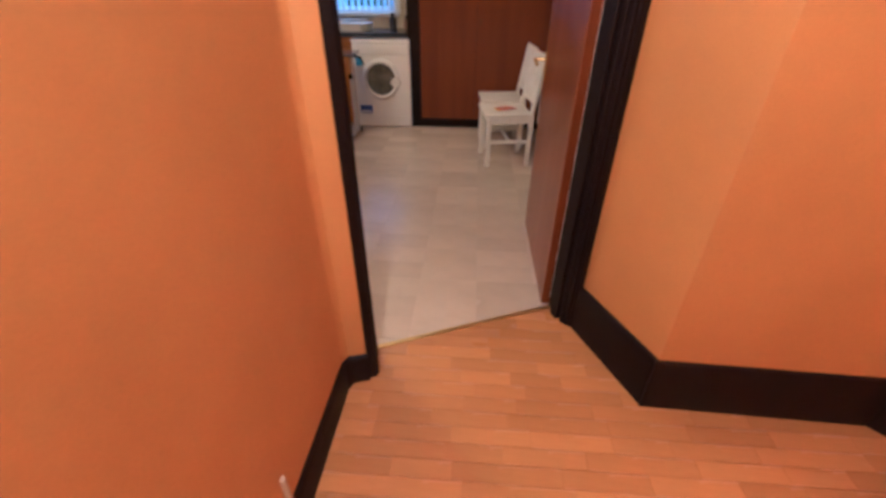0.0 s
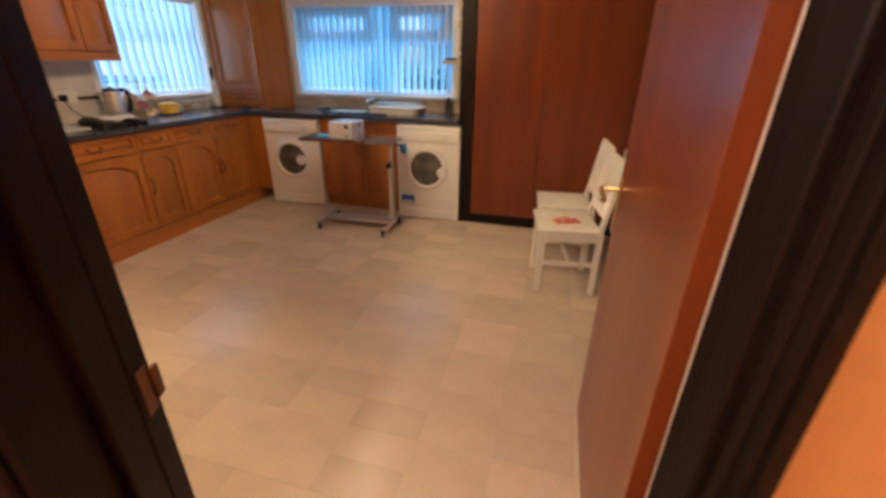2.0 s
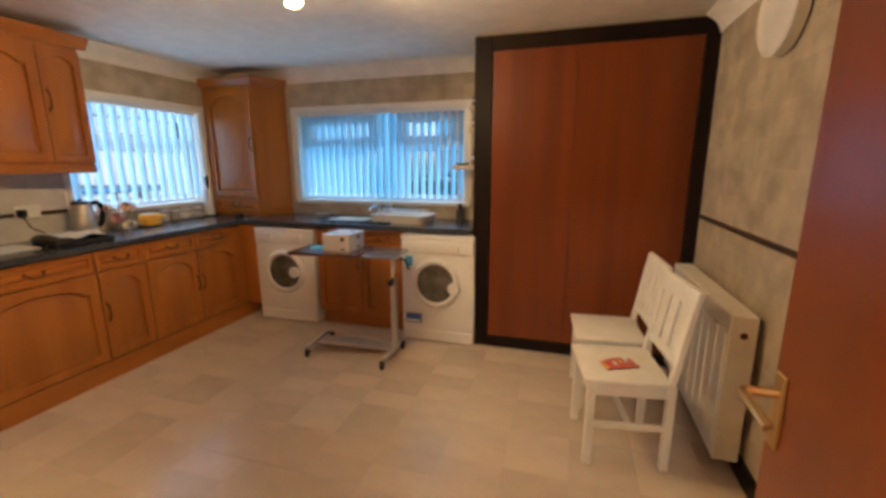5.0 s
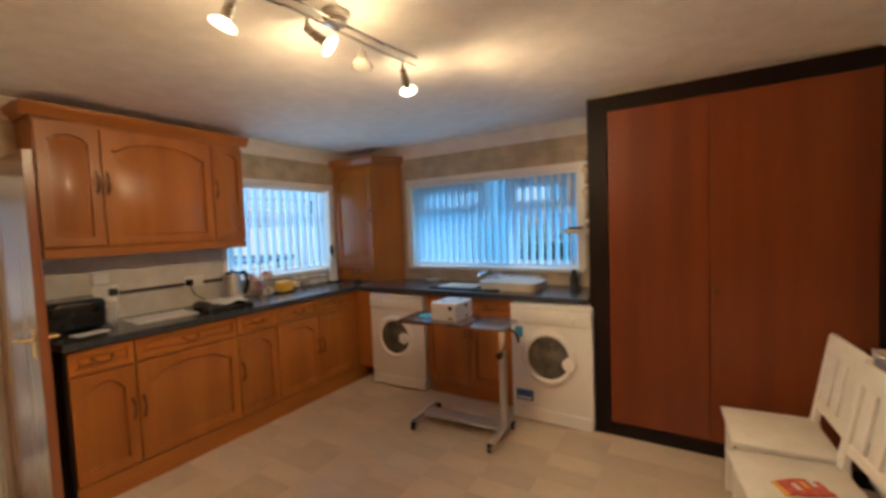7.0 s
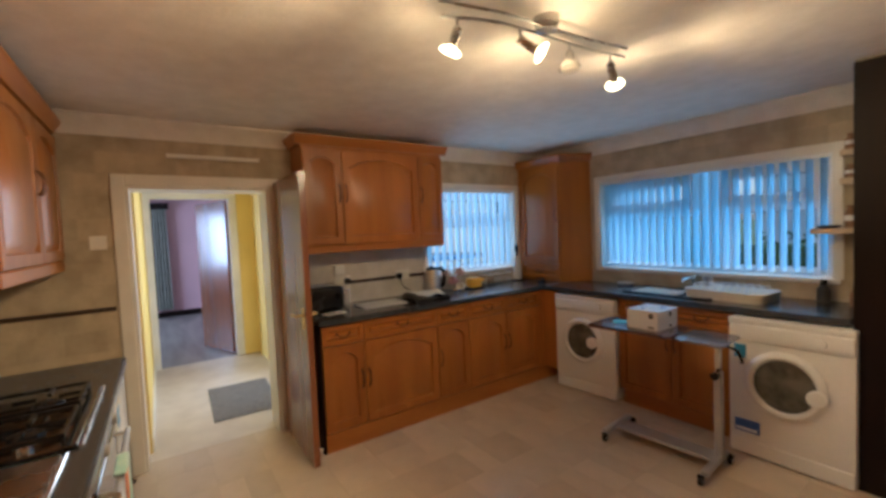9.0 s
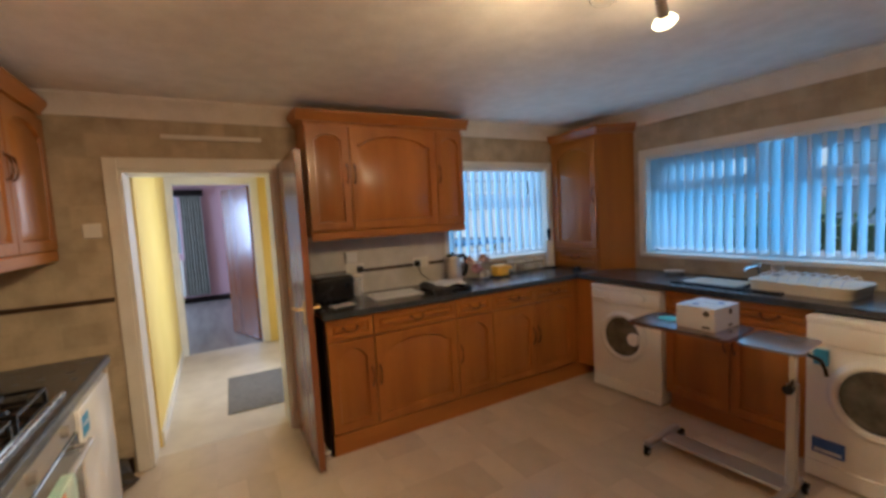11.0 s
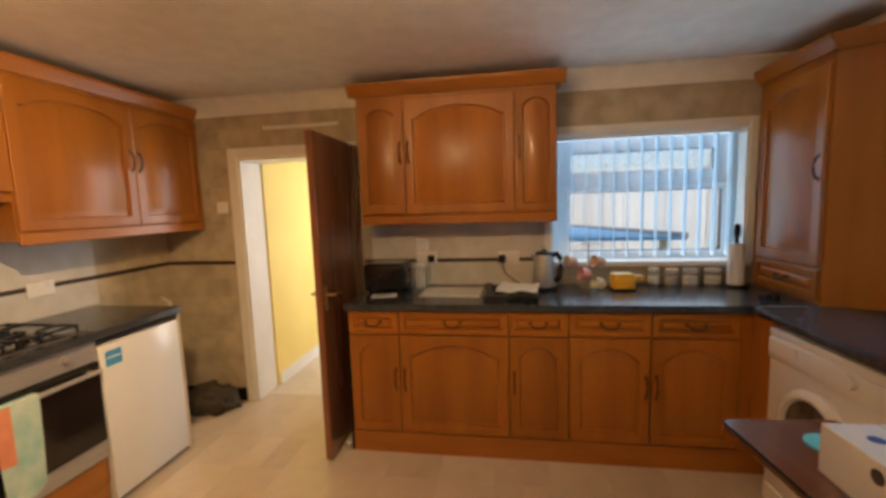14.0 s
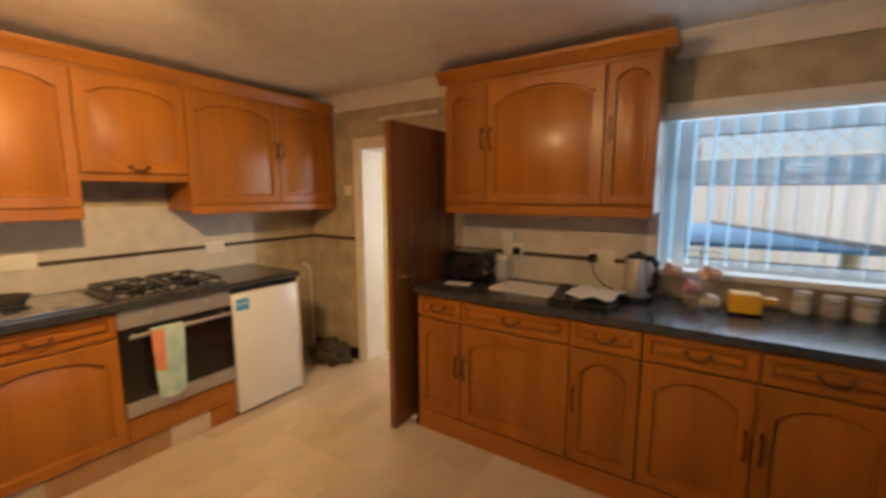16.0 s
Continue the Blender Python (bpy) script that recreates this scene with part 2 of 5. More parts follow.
mixc = nt.nodes.new("ShaderNodeMix")
mixc.data_type, mixc.blend_type = "RGBA", "MULTIPLY"
mixc.inputs[0].default_value = 0.85
link(nt, old, mixc.inputs[6])
link(nt, brick.outputs["Color"], mixc.inputs[7])
link(nt, mixc.outputs[2], bsdf.inputs["Base Color"])
nt = M_BLIND.node_tree
tr = nt.nodes.new("ShaderNodeBsdfTranslucent")
tr.inputs["Color"].default_value = (0.56, 0.76, 0.86, 1)
mx = nt.nodes.new("ShaderNodeMixShader")
mx.inputs[0].default_value = 0.62
link(nt, nt.nodes["Principled BSDF"].outputs[0], mx.inputs[1])
link(nt, tr.outputs[0], mx.inputs[2])
link(nt, mx.outputs[0], nt.nodes["Material Output"].inputs["Surface"])
M_GLASS = glassy("window_glass")
M_SPLASH = mat("pale_splashback", (0.64, 0.60, 0.52), (0.55, 0.51, 0.43), 8, rough=0.5, bump=0.12, fine=80, detail=6)
M_BULB = glow("lit_bulb", (1.0, 0.70, 0.30), 10.0)

# ---- builders ----


def bm_box(x0, x1, y0, y1, z0, z1, bm=None, bevel=0.0, seg=1):
    b = bmesh.new()
    bmesh.ops.create_cube(b, size=1)
    bmesh.ops.scale(b, vec=(abs(x1 - x0), abs(y1 - y0), abs(z1 - z0)), verts=b.verts)
    bmesh.ops.translate(b, vec=((x0 + x1) / 2, (y0 + y1) / 2, (z0 + z1) / 2), verts=b.verts)
    if bevel:
        bmesh.ops.bevel(b, geom=b.edges[:], offset=bevel, segments=seg, affect="EDGES", profile=0.5)
    return merge(bm, b)


def merge(bm, b):
    if bm is None:
        return b
    me = bpy.data.meshes.new("tmp")
    b.to_mesh(me)
    b.free()
    bm.from_mesh(me)
    bpy.data.meshes.remove(me)
    return bm


def bm_cyl(a, b, r, bm=None, r2=None, seg=16, bevel=0.0):
    """A rod or a cone from a to b."""
    a, b = Vector(a), Vector(b)
    d = b - a
    m = bmesh.new()
    bmesh.ops.create_cone(m, cap_ends=True, segments=seg, radius1=r, radius2=r if r2 is None else r2, depth=d.length)
    if bevel:
        bmesh.ops.bevel(m, geom=[e for e in m.edges if len(e.link_faces) == 2 and e.calc_face_angle(0) > 1], offset=bevel, segments=2, affect="EDGES")
    rot = d.to_track_quat("Z", "Y").to_matrix().to_4x4()
    bmesh.ops.transform(m, matrix=Matrix.Translation((a + b) / 2) @ rot, verts=m.verts)
    return merge(bm, m)


def bm_tube(points, r, bm=None, seg=8):
    """A bent rod along points."""
    m = bmesh.new()
    rings, pts = [], [Vector(p) for p in points]
    for i, p in enumerate(pts):
        d = (pts[min(i + 1, len(pts) - 1)] - pts[max(i - 1, 0)]).normalized()
        q = d.to_track_quat("Z", "Y").to_matrix()
        rings.append([m.verts.new(p + q @ Vector((r * math.cos(k * 2 * math.pi / seg), r * math.sin(k * 2 * math.pi / seg), 0))) for k in range(seg)])
    for a, b in zip(rings, rings[1:]):
        for k in range(seg):
            m.faces.new((a[k], a[(k + 1) % seg], b[(k + 1) % seg], b[k]))
    m.faces.new(rings[0][::-1]), m.faces.new(rings[-1])
    return merge(bm, m)


def bm_lathe(profile, bm=None, seg=24, at=(0, 0, 0), axis="Z"):
    """A turned shape from (radius, height) pairs."""
    m = bmesh.new()
    rings = [[m.verts.new((r * math.cos(k * 2 * math.pi / seg), r * math.sin(k * 2 * math.pi / seg), z)) for k in range(seg)] for r, z in profile]
    for a, b in zip(rings, rings[1:]):
        for k in range(seg):
            m.faces.new((a[k], a[(k + 1) % seg], b[(k + 1) % seg], b[k]))
    m.faces.new(rings[0][::-1]), m.faces.new(rings[-1])
    turn = {"Z": pose(0, 0, 0), "-Y": pose(0, 0, 0, 90), "X": pose(0, 0, 0, 0, 90)}[axis]
    bmesh.ops.transform(m, matrix=Matrix.Translation(at) @ turn, verts=m.verts)
    return merge(bm, m)


def bm_prism(outline, z0, z1, bm=None, bevel=0.0):
    """An upright block over an outline of (x, y)."""
    m = bmesh.new()
    lo = [m.verts.new((x, y, z0)) for x, y in outline]
    hi = [m.verts.new((x, y, z1)) for x, y in outline]
    n = len(lo)
    m.faces.new(lo[::-1]), m.faces.new(hi)
    for i in range(n):
        m.faces.new((lo[i], lo[(i + 1) % n], hi[(i + 1) % n], hi[i]))
    bmesh.ops.recalc_face_normals(m, faces=m.faces)
    if bevel:
        bmesh.ops.bevel(m, geom=m.edges[:], offset=bevel, segments=2, affect="EDGES")
    return merge(bm, m)


def bm_profile_run(profile, a, b, out, bm=None):
    """A moulding: profile of (out, up) carried from a to b; out is the level way it stands proud."""
    m = bmesh.new()
    a, b, o = Vector(a), Vector(b), Vector(out)
    A = [m.verts.new(a + o * p + Vector((0, 0, q))) for p, q in profile]
    B = [m.verts.new(b + o * p + Vector((0, 0, q))) for p, q in profile]
    n = len(A)
    for i in range(n):
        m.faces.new((A[i], A[(i + 1) % n], B[(i + 1) % n], B[i]))
    m.faces.new(A[::-1]), m.faces.new(B)
    bmesh.ops.recalc_face_normals(m, faces=m.faces)
    return merge(bm, m)


def mesh_ob(name, bm, material, smooth=35):
    me = bpy.data.meshes.new(name)
    bmesh.ops.recalc_face_normals(bm, faces=bm.faces)
    bm.to_mesh(me)
    bm.free()
    for m in material if isinstance(material, (list, tuple)) else [material]:
        me.materials.append(m)
    if smooth:
        me.shade_smooth()
        me.set_sharp_from_angle(angle=radians(smooth))
    return new(name, me)


def part(name, bm, material, parent, label=""):
    ob = mesh_ob(name, bm, material)
    ob.parent = parent
    return tagged(ob, label) if label else ob


def thing(name, m, label, category, group=""):
    ob = new(name)
    ob.empty_display_size = 0.1
    ob.matrix_world = m
    return tagged(ob, label, category, group)


def single(name, bm, material, label, category, m=None, group="", kind=""):
    ob = mesh_ob(name, bm, material)
    if m is not None:
        ob.matrix_world = m
    return tagged(ob, label, category, group, kind)


def structure(name, bm, material, label="", smooth=35):
    return tagged(mesh_ob(name, bm, material, smooth), label, "", "", "structure")


def pierced(axis, p0, p1, a0, a1, z0, z1, holes=()):
    """A wall between p0 and p1 along the other level axis from a0 to a1, with holes (a, b, bottom, top)."""
    cuts_a = sorted({a0, a1, *[h[0] for h in holes], *[h[1] for h in holes]})
    bm = bmesh.new()
    for s, e in zip(cuts_a, cuts_a[1:]):
        cols = sorted([(h[2], h[3]) for h in holes if h[0] <= s and h[1] >= e])
        z = z0
        for lo, hi in cols + [(z1, z1)]:
            if lo > z + 1e-6:
                if axis == "x":
                    bm_box(p0, p1, s, e, z, lo, bm)
                else:
                    bm_box(s, e, p0, p1, z, lo, bm)
            z = hi
    bmesh.ops.remove_doubles(bm, verts=bm.verts, dist=1e-5)
    return bm


def bm_panel(w, h, t=0.02, frame_w=0.06, arch=0.0, groove=0.0155, bm=None, at=(0, 0, 0), k=19):
    """A raised-panel front of width w (x) and height h (z), back at y=0 and face at y=-t; arch: rise of the panel's head."""
    m = bmesh.new()
    slope = min(0.032, max(0.006, (min(w, h) / 2 - frame_w - 0.02) * 0.6))

    def loop(d, depth, arched):
        x0, x1, z0, z1 = d, w - d, d, h - d
        pts = [(x0, z0), (x1, z0)]
        for i in range(k):
            u = i / (k - 1)
            x = x1 + (x0 - x1) * u
            v = min(1.0, max(0.0, (u - 0.06) / 0.88))
            s = max(0.0, math.sin(math.pi * v)) ** 0.6
            pts.append((x, z1 - (arch * (1 - s) if arched else 0)))
        return [m.verts.new((at[0] + x, at[1] - depth, at[2] + z)) for x, z in pts]

    back = loop(0, 0, False)
    loops = [back, loop(0, t - 0.004, False), loop(0.004, t, False), loop(frame_w, t, True), loop(frame_w + 0.006, t - groove, True), loop(frame_w + 0.015, t - groove, True), loop(frame_w + 0.015 + slope, t - 0.0005, True)]
    n = len(back)
    for a, b in zip(loops, loops[1:]):
        for i in range(n):
            m.faces.new((a[i], a[(i + 1) % n], b[(i + 1) % n], b[i]))
    m.faces.new(loops[-1]), m.faces.new(back[::-1])
    bmesh.ops.recalc_face_normals(m, faces=m.faces)
    return merge(bm, m)


def bail(parent, x, y, z, w=0.092, drop=0.024):
    """A drawer's bail handle on two roses."""
    b = bm_tube([(x - w / 2, y, z), (x - w / 2, y - 0.018, z), (x - w / 3, y - 0.024, z - drop * 0.8), (x, y - 0.026, z - drop), (x + w / 3, y - 0.024, z - drop * 0.8), (x + w / 2, y - 0.018, z), (x + w / 2, y, z)], 0.0052)
    bm_lathe([(0.011, 0), (0.011, 0.003), (0.005, 0.008)], b, 12, (x - w / 2, y, z), "-Y")
    bm_lathe([(0.011, 0), (0.011, 0.003), (0.005, 0.008)], b, 12, (x + w / 2, y, z), "-Y")
    return part("handle", b, M_BRONZE, parent, "antique bronze drop handle")


def pull(parent, x, y, z, h=0.115):
    """A door's upright bow handle."""
    b = bm_tube([(x, y, z + h / 2), (x, y - 0.016, z + h / 2 - 0.008), (x, y - 0.025, z + h / 5), (x, y - 0.026, z), (x, y - 0.025, z - h / 5), (x, y - 0.016, z - h / 2 + 0.008), (x, y, z - h / 2)], 0.006)
    bm_box(x - 0.008, x + 0.008, y - 0.003, y, z + h / 2 - 0.012, z + h / 2 + 0.016, b, 0.0012)
    bm_box(x - 0.008, x + 0.008, y - 0.003, y, z - h / 2 - 0.016, z - h / 2 + 0.012, b, 0.0012)
    return part("handle", b, M_BRONZE, parent, "antique bronze bow handle")


def cabinet(name, m, w, depth, h, fronts, label, group="", z0=0.0, body_mat=None):
    """fronts: (kind, x0, x1, z0, z1, arch, handle side); the face looks along -y, the back lies at y=depth."""
    e = thing(name, m, label, "cabinet", group)
    part("body", bm_box(0, w, 0.0, depth, z0, h, bevel=0.0015), body_mat or M_OAK, e)
    for kind, x0, x1, a, b, arch, side in fronts:
        fw = 0.03 if kind == "drawer" else 0.055 if (x1 - x0) > 0.28 else 0.045
        p = bm_panel(x1 - x0 - 0.005, b - a - 0.005, 0.022, fw, arch * 1.2, 0.018)
        bmesh.ops.translate(p, vec=(x0 + 0.0025, -0.001, a + 0.0025), verts=p.verts)
        f = part(kind if kind != "drawer" else "drawer_front", p, M_OAKH if kind == "drawer" else M_OAK, e)
        if kind == "drawer":
            bail(f, (x0 + x1) / 2, -0.021, (a + b) / 2 + 0.006)
        elif side:
            zz = {"mid": (a + b) / 2 + 0.03, "low": a + 0.14, "high": b - 0.14}[side[1:] or "mid"]
            pull(f, x0 + 0.027 if side[0] == "l" else x1 - 0.027, -0.021, zz)
    return e

# ---- plan ----
XW, YN, XE, YS, ZC = -3.43, 5.60, 0.87, 1.13, 2.31
TOP = 0.93
DIA = math.atan2(0.386, 0.908)
DU, DN = Vector((math.cos(DIA), math.sin(DIA), 0)), Vector((-math.sin(DIA), math.cos(DIA), 0))
DO = Vector((-0.385, 1.457, 0))


def dia(u, n, z=0.0):
    """A point by its way along the slanting door wall, out into the kitchen and up."""
    return DO + DU * u + DN * n + Vector((0, 0, z))


def dia_box(u0, u1, n0, n1, z0, z1, bm=None, bevel=0.0):
    b = bm_box(u0, u1, n0, n1, z0, z1, None, bevel)
    bmesh.ops.transform(b, matrix=Matrix.Translation(DO) @ pose(0, 0, 0, 0, 0, math.degrees(DIA)), verts=b.verts)
    return merge(bm, b)


# ---- kitchen shell ----
ground = structure("ground", bm_box(-400, 400, -400, 400, -0.25, -0.12), M_GRASS, "green lawn around the house")
slab = structure("floor", bm_prism([(XW - 0.02, YS - 0.02), (-0.62, YS - 0.02), tuple(dia(-0.02, 0.13))[:2], tuple(dia(1.0, 0.13))[:2], (0.9, 2.05), (XE + 0.02, YN + 0.02), (XW - 0.02, YN + 0.02)], -0.06, -0.0015), M_JOINT, "beige tile-patterned vinyl kitchen floor")
wall_west = structure("wall_west", pierced("x", XW - 0.10, XW, YS - 0.1, YN + 0.1, 0, ZC, [(1.775, 2.665, 0, 1.90), (4.06, 5.26, 1.08, 1.93)]), M_PAPER, "mottled beige wallpaper wall with doorway and window")
structure("wall_west_outer", pierced("x", XW - 0.26, XW - 0.101, YS - 0.1, YN + 0.1, -0.12, ZC + 0.2, [(1.775, 2.665, -0.12, 1.90), (4.06, 5.26, 1.08, 1.93)]), M_YELLOW)
structure("wall_north", pierced("y", YN, YN + 0.26, XW - 0.26, XE + 0.2, -0.12, ZC + 0.2, [(-2.595, -0.845, 1.075, 1.93)]), M_PAPER, "mottled beige wallpaper wall with a wide window")
structure("wall_east", bm_box(XE, XE + 0.12, 1.95, YN, 0, ZC), M_PAPER, "mottled beige wallpaper wall")
structure("wall_south", bm_box(XW, -0.52, YS - 0.1, YS, 0, ZC), M_PAPER, "mottled beige wallpaper wall behind the hob")
b = dia_box(0.0, 0.042, 0.10, 0.14, 0, ZC)
dia_box(0.045, 1.045, 0.0, 0.14, 2.06, ZC, b)
dia_box(1.045, 1.42, 0.0, 0.14, 0, ZC, b)
structure("wall_entry", b, [M_ORANGE], "slanting wall round the hall door")
structure("ceiling", bm_box(XW - 0.1, XE + 0.1, 1.0, YN + 0.05, ZC, ZC + 0.08), M_CEIL, "white textured ceiling")
CORN = [(0, 0), (0, -0.115), (0.012, -0.115), (0.018, -0.09), (0.03, -0.065), (0.055, -0.038), (0.085, -0.018), (0.095, -0.012), (0.095, 0)]
b = bm_profile_run(CORN, (XW, YS, ZC), (XW, YN, ZC), (1, 0, 0))
bm_profile_run(CORN, (XW, YN, ZC), (-0.64, YN, ZC), (0, -1, 0), b)
bm_profile_run(CORN, (XE, 2.0, ZC), (XE, 5.0, ZC), (-1, 0, 0), b)
bm_profile_run(CORN, (XW, YS, ZC), (-0.5, YS, ZC), (0, 1, 0), b)
structure("trim_cornice", b, M_CEIL, "white plaster cornice")
BEAD = [(0, -0.014), (0.008, -0.012), (0.012, 0), (0.008, 0.012), (0, 0.014)]
b = bm_profile_run(BEAD, (XW, YS, 1.105), (XW, 1.70, 1.105), (1, 0, 0))
bm_profile_run(BEAD, (XW, 2.74, 1.105), (XW, 4.05, 1.105), (1, 0, 0), b)
bm_profile_run(BEAD, (XE, 2.0, 1.09), (XE, 5.0, 1.09), (-1, 0, 0), b)
bm_profile_run(BEAD, (XW, YS, 1.105), (-0.6, YS, 1.105), (0, 1, 0), b)
structure("trim_bead", b, M_BEAD, "dark wooden bead along the walls")
b = bm_box(XW, XW + 0.014, YS, 1.70, 0, 0.10)
bm_box(XE - 0.014, XE, 2.0, 5.0, 0, 0.10, b)
structure("baseboard", b, M_BLACKWOOD, "dark painted skirting board")

# Thin paler panels laid over the wall between worktop and wall units.
b = bm_box(XW, XW + 0.004, 2.80, 4.045, TOP, 1.405)
structure("splashback", b, M_SPLASH, "pale splashback panel above the worktop")
structure("splashback", bm_box(XW + 0.6, -0.62, YS, YS + 0.004, TOP, 1.42), M_SPLASH, "pale splashback panel behind the hob")

# ---- hall ----
structure("hall_floor", bm_prism([(-0.6, -1.7), (1.75, -1.7), (1.75, 1.5), (0.80, 1.42), (0.56, 1.94), tuple(dia(1.02, 0.136))[:2], tuple(dia(0.06, 0.136))[:2], (-0.45, 1.50)], -0.06, -0.002), M_LAMI, "beech laminate hall floor")
structure("hall_wall_left", bm_prism([(-0.55, -1.7), (-0.402, -1.7), (-0.402, 1.405), (-0.400, 1.425), (-0.394, 1.440), (-0.384, 1.452), tuple(dia(0.066, -0.0145))[:2], tuple(dia(0.062, 0.10))[:2], tuple(dia(0.0, 0.10))[:2], (-0.55, 1.52)], 0, 2.45), M_ORANGE, "orange painted hall wall")
b = bm_prism([(0.56, 1.862), (0.745, 1.43), (1.53, 1.405), (1.53, 1.53), (0.83, 1.56), (0.62, 1.95)], 0, 2.45)
structure("hall_wall_return", b, M_ORANGE, "orange painted wall beside the kitchen door")
structure("hall_wall_right", bm_prism([(1.53, 1.53), (1.53, 1.405), (1.72, 1.2), (1.72, -1.7), (1.84, -1.7), (1.84, 1.53)], 0, 2.45), M_ORANGE, "orange painted hall wall")
structure("hall_wall_back", bm_box(-0.55, 1.84, -1.82, -1.7, 0, 2.45), M_ORANGE, "orange painted hall wall")
structure("hall_ceiling", bm_prism([(-0.6, -1.8), (1.84, -1.8), (1.84, 1.6), (0.6, 1.95), (-0.5, 1.5)], 2.45, 2.5), M_CEIL, "white hall ceiling")
SK = [(0, 0), (0.018, 0), (0.018, 0.208), (0.010, 0.226), (0, 0.232)]
SKL = [(0, 0), (0.018, 0), (0.018, 0.112), (0.010, 0.128), (0, 0.134)]
b = bm_profile_run(SKL, (-0.402, -1.7, 0), (-0.402, 1.41, 0), (1, 0, 0))
bm_profile_run(SKL, (-0.402, 1.41, 0), (-0.380, 1.459, 0), (0.86, -0.5, 0), b)
bm_profile_run(SKL, tuple(dia(-0.004, -0.006)), tuple(dia(0.069, -0.0135)), tuple(-DN), b)
bm_profile_run(SK, (0.56, 1.85, 0), (0.745, 1.43, 0), (-0.915, -0.40, 0), b)
bm_profile_run(SK, (0.730, 1.43, 0), (1.53, 1.405, 0), (0, -1, 0), b)
bm_profile_run(SK, (1.53, 1.405, 0), (1.72, 1.2, 0), (-0.73, -0.68, 0), b)
structure("hall_baseboard", b, M_BLACKWOOD, "tall dark stained skirting board")

# ---- entry door, opening into the kitchen ----
door_1 = tagged(new("door_1"), "dark stained door frame with reddish veneer door standing open", "door", kind="structure")
b = dia_box(0.066, 0.108, -0.012, 0.145, 0, 2.06, None, 0.004)
dia_box(0.04, 0.12, 0.145, 0.20, 0, 2.09, b, 0.006)
dia_box(0.068, 0.100, -0.022, -0.012, 0, 2.10, b, 0.004)
dia_box(0.108, 0.122, 0.085, 0.145, 0, 1.99, b, 0.003)
jamb = part("door_jamb", b, M_BLACKWOOD, door_1)
b = dia_box(0.1195, 0.1225, 0.160, 0.185, 0.90, 0.985, None, 0.001)
dia_box(0.12, 0.128, 0.185, 0.203, 0.915, 0.97, b, 0.002)
part("latch_plate", b, M_BRONZE, jamb, "dark worn brass latch plate")
b = dia_box(0.985, 1.045, -0.012, 0.142, 0, 2.06, None, 0.004)
dia_box(0.995, 1.05, -0.024, -0.012, 0, 2.10, b, 0.004)
dia_box(0.966, 0.985, 0.045, 0.095, 0, 1.99, b, 0.004)
dia_box(0.977, 0.985, 0.010, 0.030, 0, 1.99, b, 0.003)
part("door_jamb", b, M_BLACKWOOD, door_1)
part("door_head", dia_box(0.045, 1.045, -0.012, 0.145, 1.99, 2.06, None, 0.003), M_BLACKWOOD, door_1)
part("threshold", dia_box(0.108, 0.985, 0.125, 0.147, -0.001, 0.005, None, 0.002), M_BRASS, door_1, "brass threshold strip")
leaf = part("door_leaf", bm_box(0.432, 0.474, 1.985, 2.815, 0.008, 1.985, None, 0.002), M_TEAK, door_1, "reddish brown flush veneer door leaf")
b = bm_box(0.426, 0.432, 2.765, 2.803, 0.90, 1.05, None, 0.003)
bm_tube([(0.428, 2.785, 1.01), (0.376, 2.785, 1.01), (0.368, 2.78, 1.01), (0.365, 2.75, 1.012), (0.367, 2.70, 1.008), (0.372, 2.68, 0.998)], 0.009, b)
part("door_handle", b, M_BRASS, leaf, "polished brass lever handle")
for z in (0.25, 1.0, 1.72):
    part("hinge", bm_cyl((0.479, 1.978, z - 0.045), (0.479, 1.978, z + 0.045), 0.006), M_BRASS, door_1)
# Darker strip over the leaf's hinge edge, with a thin pale one beside it.
part("lipping", bm_box(0.4325, 0.4685, 1.9825, 1.985, 0.01, 1.98, None, 0.0008), M_MAHOG, leaf, "dark red-brown strip over the hinge edge")
part("edge_strip", bm_box(0.469, 0.473, 1.981, 1.985, 0.05, 1.97, None, 0.0008), M_CREAM, leaf, "pale thin strip down the hinge edge")

# ---- passage door ----
door_2 = tagged(new("door_2"), "white painted door frame with brown veneer door standing open", "door", kind="structure")
ARC = [(0, 0), (0, 0.070), (0.012, 0.070), (0.018, 0.05), (0.014, 0.012), (0.006, 0)]


def lining(parent, x0, x1, y0, y1, top, faces, material):
    """Lining and architraves round an opening in a wall between x0 and x1."""
    b = bm_box(x0, x1, y0, y0 + 0.03, 0, top - 0.03)
    part("door_jamb", b, material, parent)
    part("door_jamb", bm_box(x0, x1, y1 - 0.03, y1, 0, top - 0.03), material, parent)
    part("door_head", bm_box(x0, x1, y0, y1, top - 0.03, top), material, parent)
    for x, s in faces:
        for u, v in ((y0 - 0.06, y0 + 0.012), (y1 - 0.012, y1 + 0.06)):
            part("architrave", bm_box(x, x + s * 0.018, u, v, 0, top + 0.06, None, 0.004), material, parent)
        part("architrave", bm_box(x, x + s * 0.0185, y0 + 0.012, y1 - 0.012, top - 0.012, top + 0.06, None, 0.004), material, parent)


